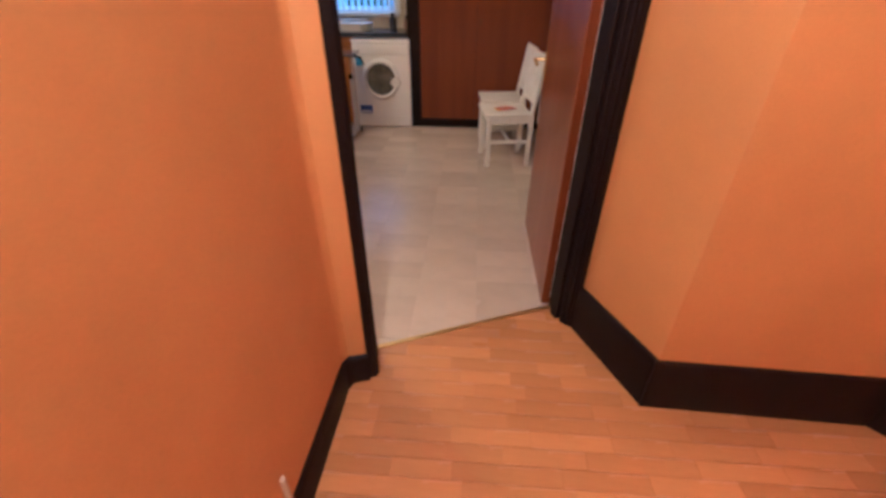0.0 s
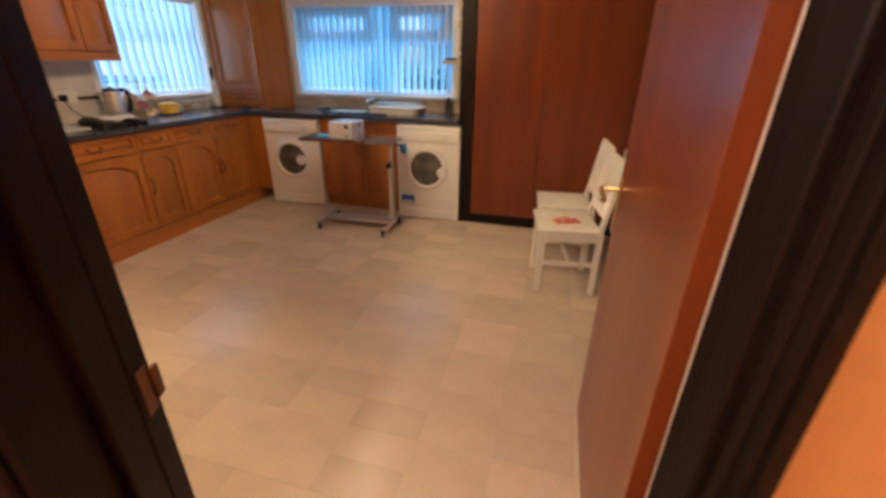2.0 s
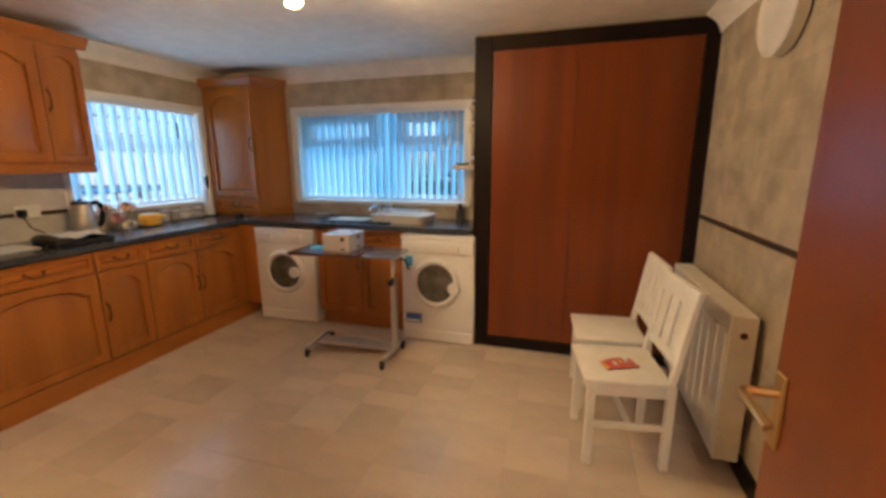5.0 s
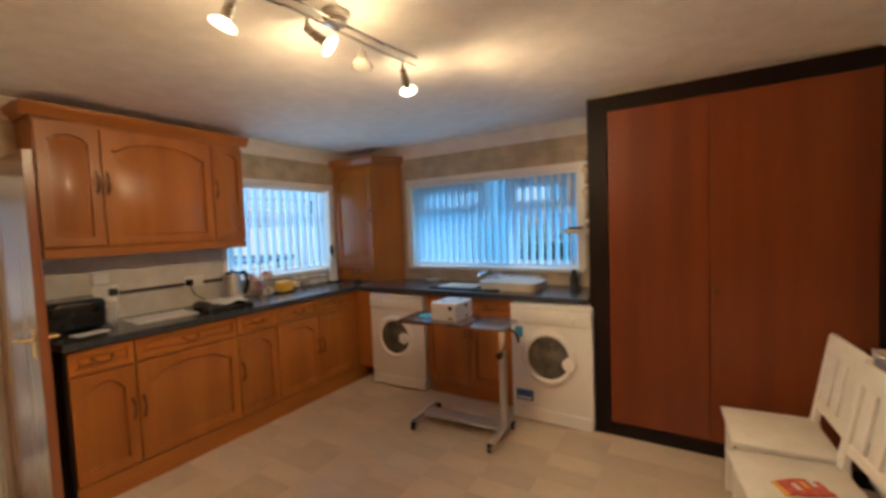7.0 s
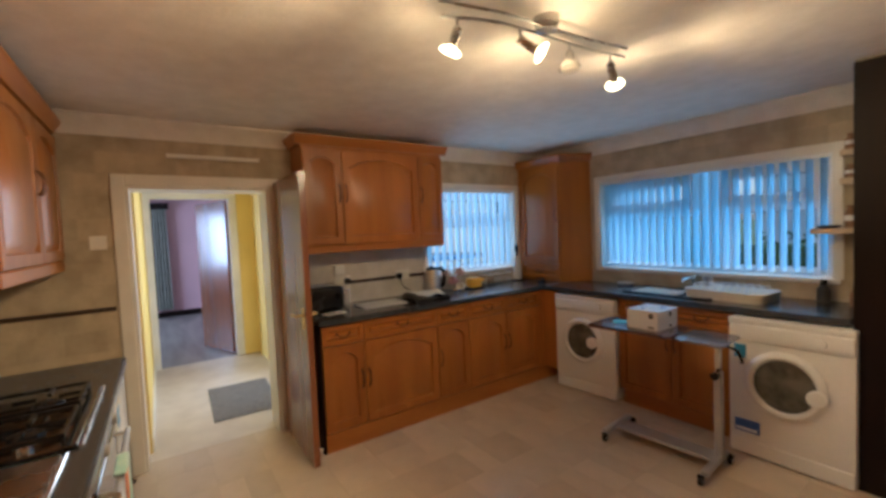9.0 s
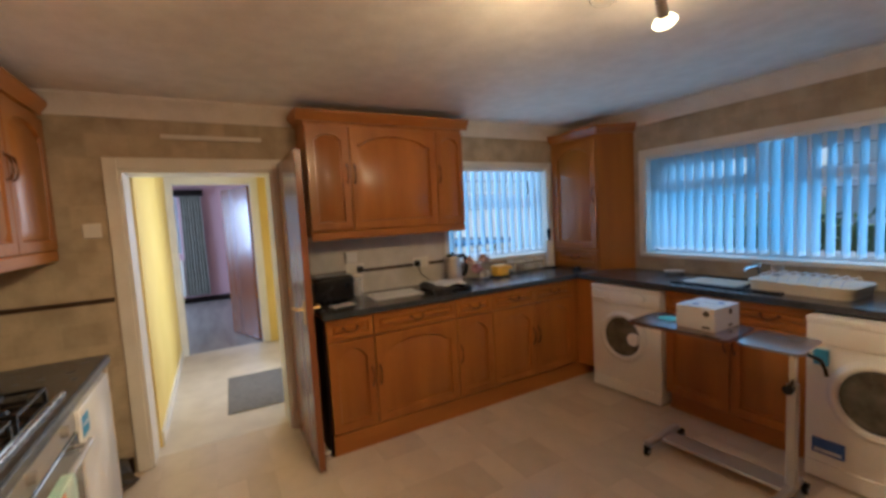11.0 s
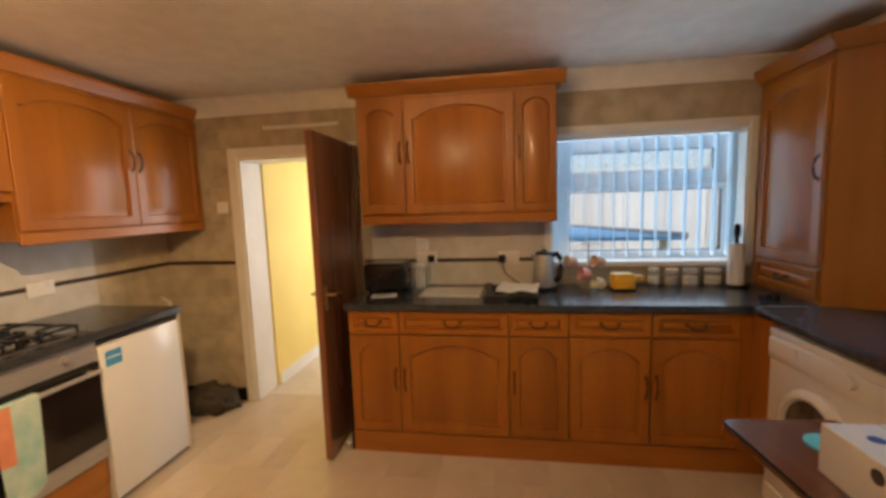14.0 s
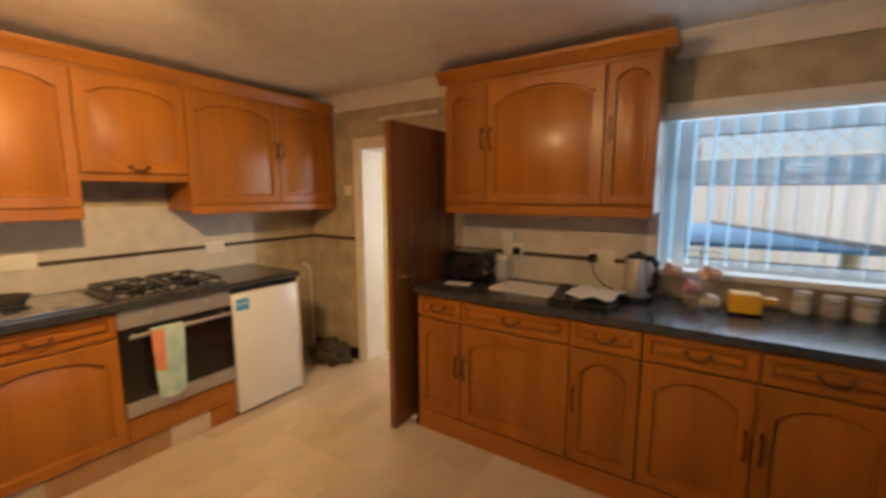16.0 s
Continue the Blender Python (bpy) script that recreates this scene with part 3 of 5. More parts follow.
lining(door_2, XW - 0.262, XW + 0.002, 1.775, 2.665, 1.90, [(XW + 0.001, 1), (XW - 0.261, -1)], M_WHITE)
leaf = part("door_leaf", bm_box(-3.485, -2.725, 2.685, 2.725, 0.012, 1.925, None, 0.002), M_DOORWOOD, door_2, "brown flush veneer door leaf with worn edge")
for y, s in ((2.685, -1), (2.725, 1)):
    b = bm_box(-2.80, -2.765, y + (s * 0.004 if s < 0 else 0), y + (0 if s < 0 else 0.004), 0.91, 1.05, None, 0.0015)
    bm_tube([(-2.783, y, 1.0), (-2.783, y + s * 0.045, 1.0), (-2.79, y + s * 0.05, 1.0), (-2.83, y + s * 0.05, 1.0), (-2.885, y + s * 0.048, 0.995)], 0.008, b)
    part("door_handle", b, M_BRASS, leaf, "brass lever handle")

# ---- windows ----


def window(name, m, w, h, splits, label, bars=()):
    """A plastic window in its opening, seen along +y: x from 0 to w, z from 0 to h; splits: (x0, x1, z0, z1, sash width); bars: fixed frame bars."""
    e = tagged(new(name), label, "window", kind="structure")
    e.matrix_world = m
    b = bm_box(0, 0.06, 0, 0.07, 0, h)
    bm_box(w - 0.06, w, 0, 0.07, 0, h, b), bm_box(0.06, w - 0.06, 0, 0.07, 0, 0.03, b), bm_box(0.06, w - 0.06, 0, 0.07, h - 0.03, h, b)
    part("window_frame", b, M_UPVC, e)
    for x0, x1, z0, z1 in bars:
        part("frame_bar", bm_box(x0, x1, -0.004, 0.066, z0, z1, None, 0.003), M_UPVC, e)
    for x0, x1, z0, z1, sash in splits:
        proud = 0.018 if sash > 0.05 else 0.008
        b = bm_box(x0, x0 + sash, -proud, 0.05, z0, z1, None, 0.004)
        bm_box(x1 - sash, x1, -proud, 0.05, z0, z1, b, 0.004)
        bm_box(x0 + sash - 0.005, x1 - sash + 0.005, 0.0005 - proud, 0.05, z0, z0 + sash, b, 0.004)
        bm_box(x0 + sash - 0.005, x1 - sash + 0.005, 0.0005 - proud, 0.05, z1 - sash, z1, b, 0.004)
        f = part("sash", b, M_UPVC, e)
        g = bm_box(x0 + sash - 0.002, x0 + sash + 0.004, 0.004, 0.016, z0 + sash, z1 - sash)
        bm_box(x1 - sash - 0.004, x1 - sash + 0.002, 0.004, 0.016, z0 + sash, z1 - sash, g)
        bm_box(x0 + sash + 0.004, x1 - sash - 0.004, 0.004, 0.016, z0 + sash - 0.002, z0 + sash + 0.004, g)
        bm_box(x0 + sash + 0.004, x1 - sash - 0.004, 0.004, 0.016, z1 - sash - 0.004, z1 - sash + 0.002, g)
        part("gasket", g, M_BLACK, f, "thin black rubber gasket")
        p = part("pane", bm_box(x0 + sash - 0.005, x1 - sash + 0.005, 0.018, 0.024, z0 + sash - 0.005, z1 - sash + 0.005), M_GLASS, e)
        p.visible_shadow = False
        if sash > 0.05 and h < 1:
            xm = (x0 + x1) / 2
            part("window_handle", bm_box(xm - 0.05, xm + 0.05, -proud - 0.016, -proud, z0 + 0.035, z0 + 0.052, None, 0.004), M_UPVC, f)
    return e


w1 = window("window_1", pose(-2.595, YN + 0.12, 1.075), 1.75, 0.855, [(0.085, 0.915, 0.035, 0.50, 0.03), (1.095, 1.665, 0.035, 0.50, 0.03), (0.06, 0.885, 0.52, 0.825, 0.09), (1.04, 1.69, 0.52, 0.825, 0.09)], "wide white plastic window over the sink", [(0.90, 1.11, 0.03, 0.825), (0.06, 0.90, 0.495, 0.525), (1.11, 1.69, 0.495, 0.525), (0.06, 0.09, 0.03, 0.495), (1.66, 1.69, 0.03, 0.495)])
w2 = window("window_2", pose(XW - 0.12, 4.06, 1.08, 0, 0, 90), 1.20, 0.85, [(0.108, 1.140, 0.029, 0.496, 0.03), (0.055, 1.145, 0.505, 0.821, 0.09)], "white plastic window over the worktop", [(0.06, 0.112, 0.03, 0.495), (0.06, 1.14, 0.488, 0.512)])


def reveal(parent, w, h, d0, d1):
    part("window_sill", bm_box(-0.03, w + 0.03, d0 - 0.03, d1, -0.03, 0.004, None, 0.004), M_WHITE, parent)
    part("window_lining", bm_box(0.0, 0.012, d0, d1, 0.004, h), M_WHITE, parent)
    part("window_lining", bm_box(w - 0.012, w, d0, d1, 0.004, h), M_WHITE, parent)
    part("window_lining", bm_box(0.012, w - 0.012, d0, d1, h - 0.012, h), M_WHITE, parent)
    b = bm_box(-0.045, 0.002, d0 - 0.014, d0 - 0.001, 0.0, h + 0.045, None, 0.003)
    bm_box(w - 0.002, w + 0.045, d0 - 0.014, d0 - 0.001, 0.0, h + 0.045, b, 0.003)
    bm_box(0.002, w - 0.002, d0 - 0.0145, d0 - 0.001, h - 0.002, h + 0.045, b, 0.003)
    part("architrave", b, M_WHITE, parent)


reveal(w1, 1.75, 0.855, -0.12, -0.001)
reveal(w2, 1.20, 0.85, -0.12, -0.001)


def blind(m, w, h, n, turn, label, sw=0.089):
    """A vertical blind: a head rail and hanging slats that turn about their own axes."""
    e = thing("vertical_blind", m, label, "blind")
    part("head_rail", bm_box(0, w, -0.02, 0.02, h, h + 0.035, None, 0.003), M_UPVC, e)
    first = weight = None
    for i in range(n):
        x = 0.05 + (w - 0.1) * i / (n - 1)
        if first is None:
            s = bmesh.new()
            k = 5
            rows = [[s.verts.new((sw * (j / (k - 1) - 0.5), 0.003 * math.cos(math.pi * (j / (k - 1) - 0.5)) + o, z)) for j in range(k)] for z in (0.0, h) for o in (0,)]
            for j in range(k - 1):
                s.faces.new((rows[0][j], rows[0][j + 1], rows[1][j + 1], rows[1][j]))
            ret = bmesh.ops.extrude_face_region(s, geom=s.faces[:])
            bmesh.ops.translate(s, vec=(0, 0.0008, 0), verts=[v for v in ret["geom"] if isinstance(v, bmesh.types.BMVert)])
            o = part("slat", s, M_BLIND, e)
            first = o
        else:
            o = new("slat", first.data)
            o.parent = e
        wt = part("bottom_weight", bm_box(-sw * 0.46, sw * 0.46, -0.0025, 0.0035, 0.004, 0.03, None, 0.001), M_UPVC, o) if weight is None else new("bottom_weight", weight.data)
        weight = weight or wt
        wt.parent = o
        o.matrix_basis = pose(x, 0, 0, 0, 0, turn + 1.2 * math.sin(i * 2.3) + 1.2 * math.sin(i * 0.37 + 1))
    part("chain", bm_tube([(0.05, -0.004, 0.012), (w / 2, -0.004, 0.008), (w - 0.05, -0.004, 0.012)], 0.0016, None, 6), M_UPVC, e)
    part("pull_cord", bm_tube([(w - 0.025, -0.012, h), (w - 0.02, -0.014, 0.2), (w - 0.023, -0.012, 0.06)], 0.0018, None, 6), M_UPVC, e)
    return e


blind(pose(-2.58, YN + 0.055, 1.10), 1.72, 0.79, 23, 78, "white vertical fabric blind with turned slats")
blind(pose(XW - 0.055, 4.075, 1.105, 0, 0, 90), 1.16, 0.785, 13, 81, "white vertical fabric blind with slats turned open")

# ---- passage and far room ----
structure("passage_floor", bm_box(-6.05, XW - 0.0, 1.7, 3.1, -0.06, -0.001), M_PALEFLOOR, "pale vinyl passage floor")
structure("passage_wall_left", bm_box(-6.0, XW - 0.262, 1.72, 1.82, 0, 2.4), M_YELLOW, "yellow painted passage wall")
structure("passage_wall_right", pierced("y", 2.98, 3.10, -6.0, XW - 0.262, 0, 2.4, [(-4.98, -4.12, 0.0, 2.0)]), M_YELLOW, "yellow painted passage wall")
structure("passage_wall_end", pierced("x", -6.12, -6.0, 1.0, 3.6, 0, 2.4, [(1.86, 2.74, 0, 2.06)]), M_YELLOW, "yellow painted passage wall with doorway")
structure("passage_ceiling", bm_box(-6.05, XW - 0.262, 1.7, 3.1, 2.4, 2.46), M_CEIL, "white passage ceiling")
b = bm_box(-6.0, XW - 0.28, 1.82, 1.835, 0, 0.1)
structure("passage_baseboard", b, M_WHITE, "white skirting board")
door_3 = tagged(new("door_3"), "white door frame with brown door standing open", "door", kind="structure")
lining(door_3, -6.122, -5.998, 1.86, 2.74, 2.06, [(-5.999, 1), (-6.121, -1)], M_WHITE)
lf = part("door_leaf", bm_box(-0.78, 0, -0.02, 0.02, 0.012, 2.02, None, 0.002), M_DOORWOOD, door_3, "brown flush veneer door leaf")
lf.matrix_basis = pose(-6.14, 2.70, 0, 0, 0, 21)
structure("bedroom_floor", bm_box(-10.3, -6.0, -0.8, 4.0, -0.06, -0.002), M_GREYFLOOR, "grey wood effect floor")
structure("bedroom_wall_far", pierced("x", -10.3, -10.1, -0.8, 4.0, 0, 2.4, [(0.02, 1.70, 1.02, 2.18)]), M_PINK, "pink painted wall with a window")
# The left wall's opening is unseen, added beside the fill lamp.
structure("bedroom_wall_left", pierced("y", -0.8, -0.7, -10.1, -6.0, 0, 2.4, [(-9.3, -7.5, 0.9, 2.05)]), M_PINK, "pink painted wall")
structure("bedroom_wall_right", bm_box(-10.1, -6.0, 3.9, 4.0, 0, 2.4), M_PINK, "pink painted wall")
structure("bedroom_ceiling", bm_box(-10.3, -6.12, -0.8, 4.0, 2.4, 2.46), M_CEIL, "white ceiling")
structure("bedroom_baseboard", bm_box(-10.1, -10.085, -0.7, 3.9, 0, 0.11), M_BLACKWOOD, "dark skirting board")
b = bm_box(-0.45, 0.45, -0.27, 0.27, 0, 0.008, None, 0.003)
single("door_mat", b, M_MAT, "flat grey ribbed door mat on pale floor", "mat", pose(-4.39, 2.52, 0, 0, 0, -2))

# ---- fitted cupboards, west run ----
L_BASE = "honey oak base unit with raised arched panels"


def base_w(y0, y1, doors, drawers):
    w = y1 - y0
    fr = [("drawer", a, b, 0.745, 0.885, 0.0, "") for a, b in drawers] + [("door", a, b, 0.135, 0.74, arch, s) for a, b, arch, s in doors]
    return cabinet("base_unit", pose(-2.879, y0, 0, 0, 0, 90), w, 0.55, 0.888, fr, L_BASE, "base units along the wall", 0.13)


base_w(2.815, 3.125, [(0, 0.31, 0.05, "rmid")], [(0, 0.31)])
base_w(3.127, 3.765, [(0, 0.638, 0.06, "lmid")], [(0, 0.638)])
base_w(3.767, 4.095, [(0, 0.328, 0.05, "lmid")], [(0, 0.328)])
base_w(4.097, 4.965, [(0, 0.43, 0.055, "rmid"), (0.43, 0.868, 0.055, "lmid")], [(0, 0.43), (0.43, 0.868)])
single("plinth", bm_box(-2.878, -2.860, 2.815, 5.40, 0, 0.129), M_OAKH, "oak plinth board under the base units", "plinth")
single("filler_panel", bm_box(-2.8785, -2.8600, 4.9675, 5.021, 0.131, 0.888, bm_box(-2.8785, -2.672, 5.022, 5.040, 0.131, 0.888, None, 0.002), 0.002), M_OAK, "oak filler panel in the corner beside the washing machine", "panel")
single("end_panel", bm_box(-3.42, -2.86, 2.797, 2.8135, 0.0, 0.888, None, 0.001), M_BLACKWOOD, "dark end panel of the base units", "panel")
wt = bm_prism([(XW + 0.001, 2.795), (-2.83, 2.795), (-2.83, 5.0), (-0.655, 5.0), (-0.655, YN - 0.001), (XW + 0.001, YN - 0.001)], 0.89, TOP, None, 0.006)
e = thing("worktop", pose(0, 0, 0), "dark slate grey laminate worktop running round the corner", "worktop")
part("surface", wt, M_WORKTOP, e)
part("front_edge", bm_box(-2.83, -2.8265, 2.797, 4.99, 0.893, 0.926, None, 0.001), M_WORKTOP, e)
part("front_edge", bm_box(-2.82, -0.66, 4.9965, 5.0, 0.893, 0.926, None, 0.001), M_WORKTOP, e)
part("joint_strip", bm_box(-2.834, -2.822, 4.996, 5.57, TOP - 0.001, TOP + 0.0012), M_STEEL, e, "steel worktop joint strip")

# wall cupboard west
e = cabinet("wall_unit", pose(-3.16, 2.835, 0, 0, 0, 90), 1.235, 0.268, 2.2, [("door", 0, 0.30, 1.44, 2.16, 0.03, "rmid"), ("door", 0.30, 0.985, 1.44, 2.16, 0.055, "lmid"), ("door", 0.985, 1.235, 1.44, 2.16, 0.03, "lmid")], "honey oak wall unit with three raised panel doors", "", 1.40)
CROWN = [(0, 0), (0.02, 0), (0.028, 0.02), (0.05, 0.045), (0.058, 0.06), (0.058, 0.072), (0, 0.072)]


def crown(parent, x0, x1, z, d, left=True, right=True):
    b = bm_profile_run(CROWN, (x0 - 0.05 * left, -0.0, z), (x1 + 0.05 * right, 0.0, z), (0, -1, 0))
    if left:
        bm_profile_run(CROWN, (x0, 0.0, z), (x0, d, z), (-1, 0, 0), b)
    if right:
        bm_profile_run(CROWN, (x1, 0.0, z), (x1, d, z), (1, 0, 0), b)
    part("crown_moulding", b, M_OAKH, parent)


crown(e, 0, 1.235, 2.185, 0.268)
part("light_rail", bm_box(0, 1.235, -0.018, 0.004, 1.375, 1.435, None, 0.006), M_OAKH, e)

# corner dresser unit
e = thing("corner_unit", pose(XW + 0.004, 5.315, 0), "honey oak corner unit with a splayed end standing on the worktop", "cabinet")
SPLAY = [(0, 0), (0.576, 0), (0.735, YN - 5.317), (0, YN - 5.317)]
part("body", bm_prism(SPLAY, TOP + 0.001, 2.17), M_OAK, e)
p = bm_panel(0.52, 0.995, 0.022, 0.055, 0.07, 0.018)
bmesh.ops.translate(p, vec=(0.045, -0.001, 1.122), verts=p.verts)
pull(part("door", p, M_OAK, e), 0.538, -0.021, 1.62)
p = bm_panel(0.52, 0.15, 0.02, 0.03)
bmesh.ops.translate(p, vec=(0.045, -0.001, 0.958), verts=p.verts)
bail(part("drawer_front", p, M_OAKH, e), 0.305, -0.021, 1.04)
b = bm_profile_run(CROWN, (0, 0, 2.155), (0.61, 0, 2.155), (0, -1, 0))
bm_profile_run(CROWN, (0.57, -0.02, 2.155), (0.735, YN - 5.317, 2.155), (0.87, -0.49, 0), b)
part("crown_moulding", b, M_OAKH, e)

# ---- north run ----
e = cabinet("base_unit", pose(-2.06, 5.06, 0), 0.85, 0.45, 0.888, [("door", 0, 0.425, 0.135, 0.74, 0.045, "rhigh"), ("door", 0.425, 0.85, 0.135, 0.74, 0.045, "lhigh"), ("drawer", 0, 0.425, 0.745, 0.885, 0, ""), ("drawer", 0.425, 0.85, 0.745, 0.885, 0, "")], "oak sink base unit with double doors", "", 0.13)
single("plinth", bm_box(-2.06, -1.21, 5.10, 5.118, 0, 0.129), M_OAKH, "oak plinth board under the sink unit", "plinth")


def washer(m, label, bowl):
    e = thing("washing_machine" if bowl else "tumble_dryer", m, label, "washing machine" if bowl else "dryer", "white laundry machines")
    w, d, h = 0.595, 0.50, 0.85
    part("body", bm_box(0, w, 0.012, d, 0.012, h, None, 0.008, 2), M_ENAMEL, e)
    part("worktop_cover", bm_box(-0.001, w + 0.001, 0.006, d, h - 0.03, h + 0.004, None, 0.006, 2), M_ENAMEL, e)
    part("fascia", bm_box(0.003, w - 0.003, -0.002, 0.03, h - 0.135, h - 0.032, None, 0.012, 2), M_ENAMEL, e)
    part("kick_panel", bm_box(0.006, w - 0.006, 0.004, 0.03, 0.012, 0.10, None, 0.004), M_ENAMEL, e)
    for x in (0.05, w - 0.05):
        for y in (0.06, d - 0.06):
            part("foot", bm_cyl((x, y, 0), (x, y, 0.02), 0.02), M_BLACK, e)
    c = (w / 2 - 0.01, 0.012, 0.465 if bowl else 0.485)
    ring = bm_lathe([(0.150, 0.0), (0.196, 0.0), (0.198, 0.012), (0.19, 0.024), (0.172, 0.034), (0.158, 0.030), (0.150, 0.014)], None, 40, c, "-Y")
    door = part("porthole_door", ring, M_ENAMEL, e)
    part("porthole_glass", bm_lathe([(0.151, 0.0), (0.151, 0.014), (0.12, 0.019), (0.06, 0.024), (0.001, 0.026)], None, 36, c, "-Y"), M_DARKGLASS, door, "dark bowl glass")
    part("door_grip", bm_lathe([(0.048, 0.0), (0.048, 0.038), (0.04, 0.044), (0.001, 0.045)], None, 24, (c[0] + (0.105 if bowl else 0.155), 0.012, c[2] - (0.0 if bowl else 0.025)), "-Y"), M_ENAMEL, door)
    return e, w, h


dry, w, h = washer(pose(-1.217, 4.925, 0) @ Matrix.Diagonal((1, 1, 1.03, 1)), "white tumble dryer with round glass door and blue energy label", False)
part("knob", bm_lathe([(0.028, 0), (0.026, 0.02), (0.001, 0.022)], None, 24, (w - 0.14, -0.002, h - 0.085), "-Y"), M_ENAMEL, dry)
wash, w, h = washer(pose(-2.677, 4.985, 0, 0, 0, 3) @ Matrix.Diagonal((1, 1, 1.02, 1)), "white front-loading washing machine with round glass door", True)

# ---- wardrobe cupboard ----
e = thing("larder_cupboard", pose(-0.645, 4.99, 0), "tall built-in red-brown cupboard in a black frame", "cupboard")
W = XE + 0.645 - 0.003
b = bm_box(0, 0.125, 0, 0.606, 0, 2.295, None, 0.003)
bm_box(W - 0.075, W, 0, 0.606, 0, 2.295, b, 0.003)
bm_box(0.125, W - 0.075, 0.0, 0.606, 2.20, 2.295, b, 0.003)
bm_box(0.125, W - 0.075, 0.0, 0.606, 0.0, 0.085, b, 0.003)
part("cupboard_frame", b, M_BLACKWOOD, e)
mid = 0.70
part("cupboard_door", bm_box(0.127, mid - 0.001, 0.012, 0.034, 0.088, 2.198, None, 0.002), M_MAHOG, e)
part("cupboard_door", bm_box(mid + 0.001, W - 0.077, 0.012, 0.034, 0.088, 2.198, None, 0.002), M_MAHOG, e)
part("keyhole_plate", bm_box(mid + 0.028, mid + 0.045, 0.008, 0.013, 1.0, 1.07, None, 0.002), M_BRONZE, e)
part("back_panel", bm_box(0.075, W - 0.075, 0.46, 0.5, 0.085, 2.215), M_BLACKWOOD, e)
structure("wall_above_cupboard", bm_box(-0.645, XE, 5.02, YN, 2.297, ZC), M_PAPER)

# ---- south run ----
wt = bm_prism([(-0.62, YS + 0.001), (-0.62, 1.765), (-2.785, 1.765), (-2.785, YS + 0.001)], 0.89, TOP, None, 0.006)
e = thing("worktop", pose(0, 0, 0), "dark slate grey laminate worktop beside the hob", "worktop")
part("surface", wt, M_WORKTOP, e)
part("front_edge", bm_box(-2.78, -0.63, 1.765, 1.7685, 0.893, 0.926, None, 0.001), M_WORKTOP, e)
part("end_edge", bm_box(-2.7885, -2.785, 1.14, 1.76, 0.893, 0.926, None, 0.001), M_WORKTOP, e)
single("end_panel", bm_box(-2.782, -2.764, YS + 0.02, 1.752, 0, 0.889, None, 0.001), M_BEECH, "pale oak end panel beside the fridge", "panel")
cabinet("base_unit", pose(-0.62, 1.715, 0, 0, 0, 180), 1.03, 0.55, 0.888, [("door", 0.0, 0.42, 0.135, 0.74, 0.045, "rmid"), ("door", 0.42, 1.03, 0.135, 0.74, 0.055, "lmid"), ("drawer", 0, 0.42, 0.745, 0.885, 0, ""), ("drawer", 0.42, 1.03, 0.745, 0.885, 0, "")], L_BASE, "base units along the wall", 0.13)
e = thing("plinth", pose(0, 0, 0), "plinth board faced with patches of vinyl tile under the oven", "plinth")
part("board", bm_box(-2.262, -0.62, 1.70, 1.714, 0, 0.129), M_JOINT, e)
for x0, x1, m in ((-2.26, -2.09, M_OAKH), (-2.088, -1.86, M_TILE), (-1.858, -1.60, M_SPICETILE), (-1.598, -1.30, M_SPICETILE), (-1.298, -0.98, M_TILE), (-0.978, -0.622, M_SPICETILE)):
    part("tile", bm_box(x0, x1, 1.714, 1.7165, 0.003, 0.127, None, 0.0006), m, e)
e = thing("fridge", pose(-2.263, 1.755, 0, 0, 0, 180), "small white under-counter fridge with a blue energy label", "fridge")
part("body", bm_box(0, 0.498, 0.05, 0.56, 0.02, 0.845, None, 0.004), M_ENAMEL, e)
part("door", bm_box(0.003, 0.497, 0.0, 0.046, 0.03, 0.85, None, 0.008, 2), M_ENAMEL, e)
for x in (0.04, 0.46):
    part("foot", bm_cyl((x, 0.09, 0), (x, 0.09, 0.022), 0.015), M_BLACK, e)
e = thing("oven", pose(-1.652, 1.745, 0, 0, 0, 180), "built-in steel and black glass oven", "oven")
part("body", bm_box(0.003, 0.602, 0.02, 0.52, 0.285, 0.888), M_BLACK, e)
part("control_panel", bm_box(0, 0.607, 0, 0.02, 0.785, 0.888, None, 0.003), M_SATIN, e)
d = part("oven_door", bm_box(0, 0.607, -0.004, 0.02, 0.372, 0.781, None, 0.003), M_BLACKGLASS, e)
part("trim_strip", bm_box(0, 0.607, -0.003, 0.02, 0.285, 0.368, None, 0.002), M_SATIN, e)
b = bm_cyl((0.03, -0.045, 0.745), (0.58, -0.045, 0.745), 0.011)
bm_cyl((0.06, -0.045, 0.745), (0.06, 0, 0.745), 0.008, b), bm_cyl((0.55, -0.045, 0.745), (0.55, 0, 0.745), 0.008, b)
part("oven_handle", b, M_SATIN, d)
for x in (0.16, 0.46):
    part("knob", bm_lathe([(0.021, 0), (0.019, 0.022), (0.001, 0.024)], None, 20, (x, 0, 0.842), "-Y"), M_SATIN, e)
e = thing("oven_housing", pose(-1.654, 1.715, 0, 0, 0, 180), "plain oak housing panel under the oven", "cabinet")
part("body", bm_box(0, 0.604, 0.0, 0.5, 0.13, 0.283, None, 0.0015), M_OAK, e)
part("panel", bm_box(0.002, 0.602, -0.018, -0.001, 0.133, 0.281, None, 0.003), M_OAKH, e)

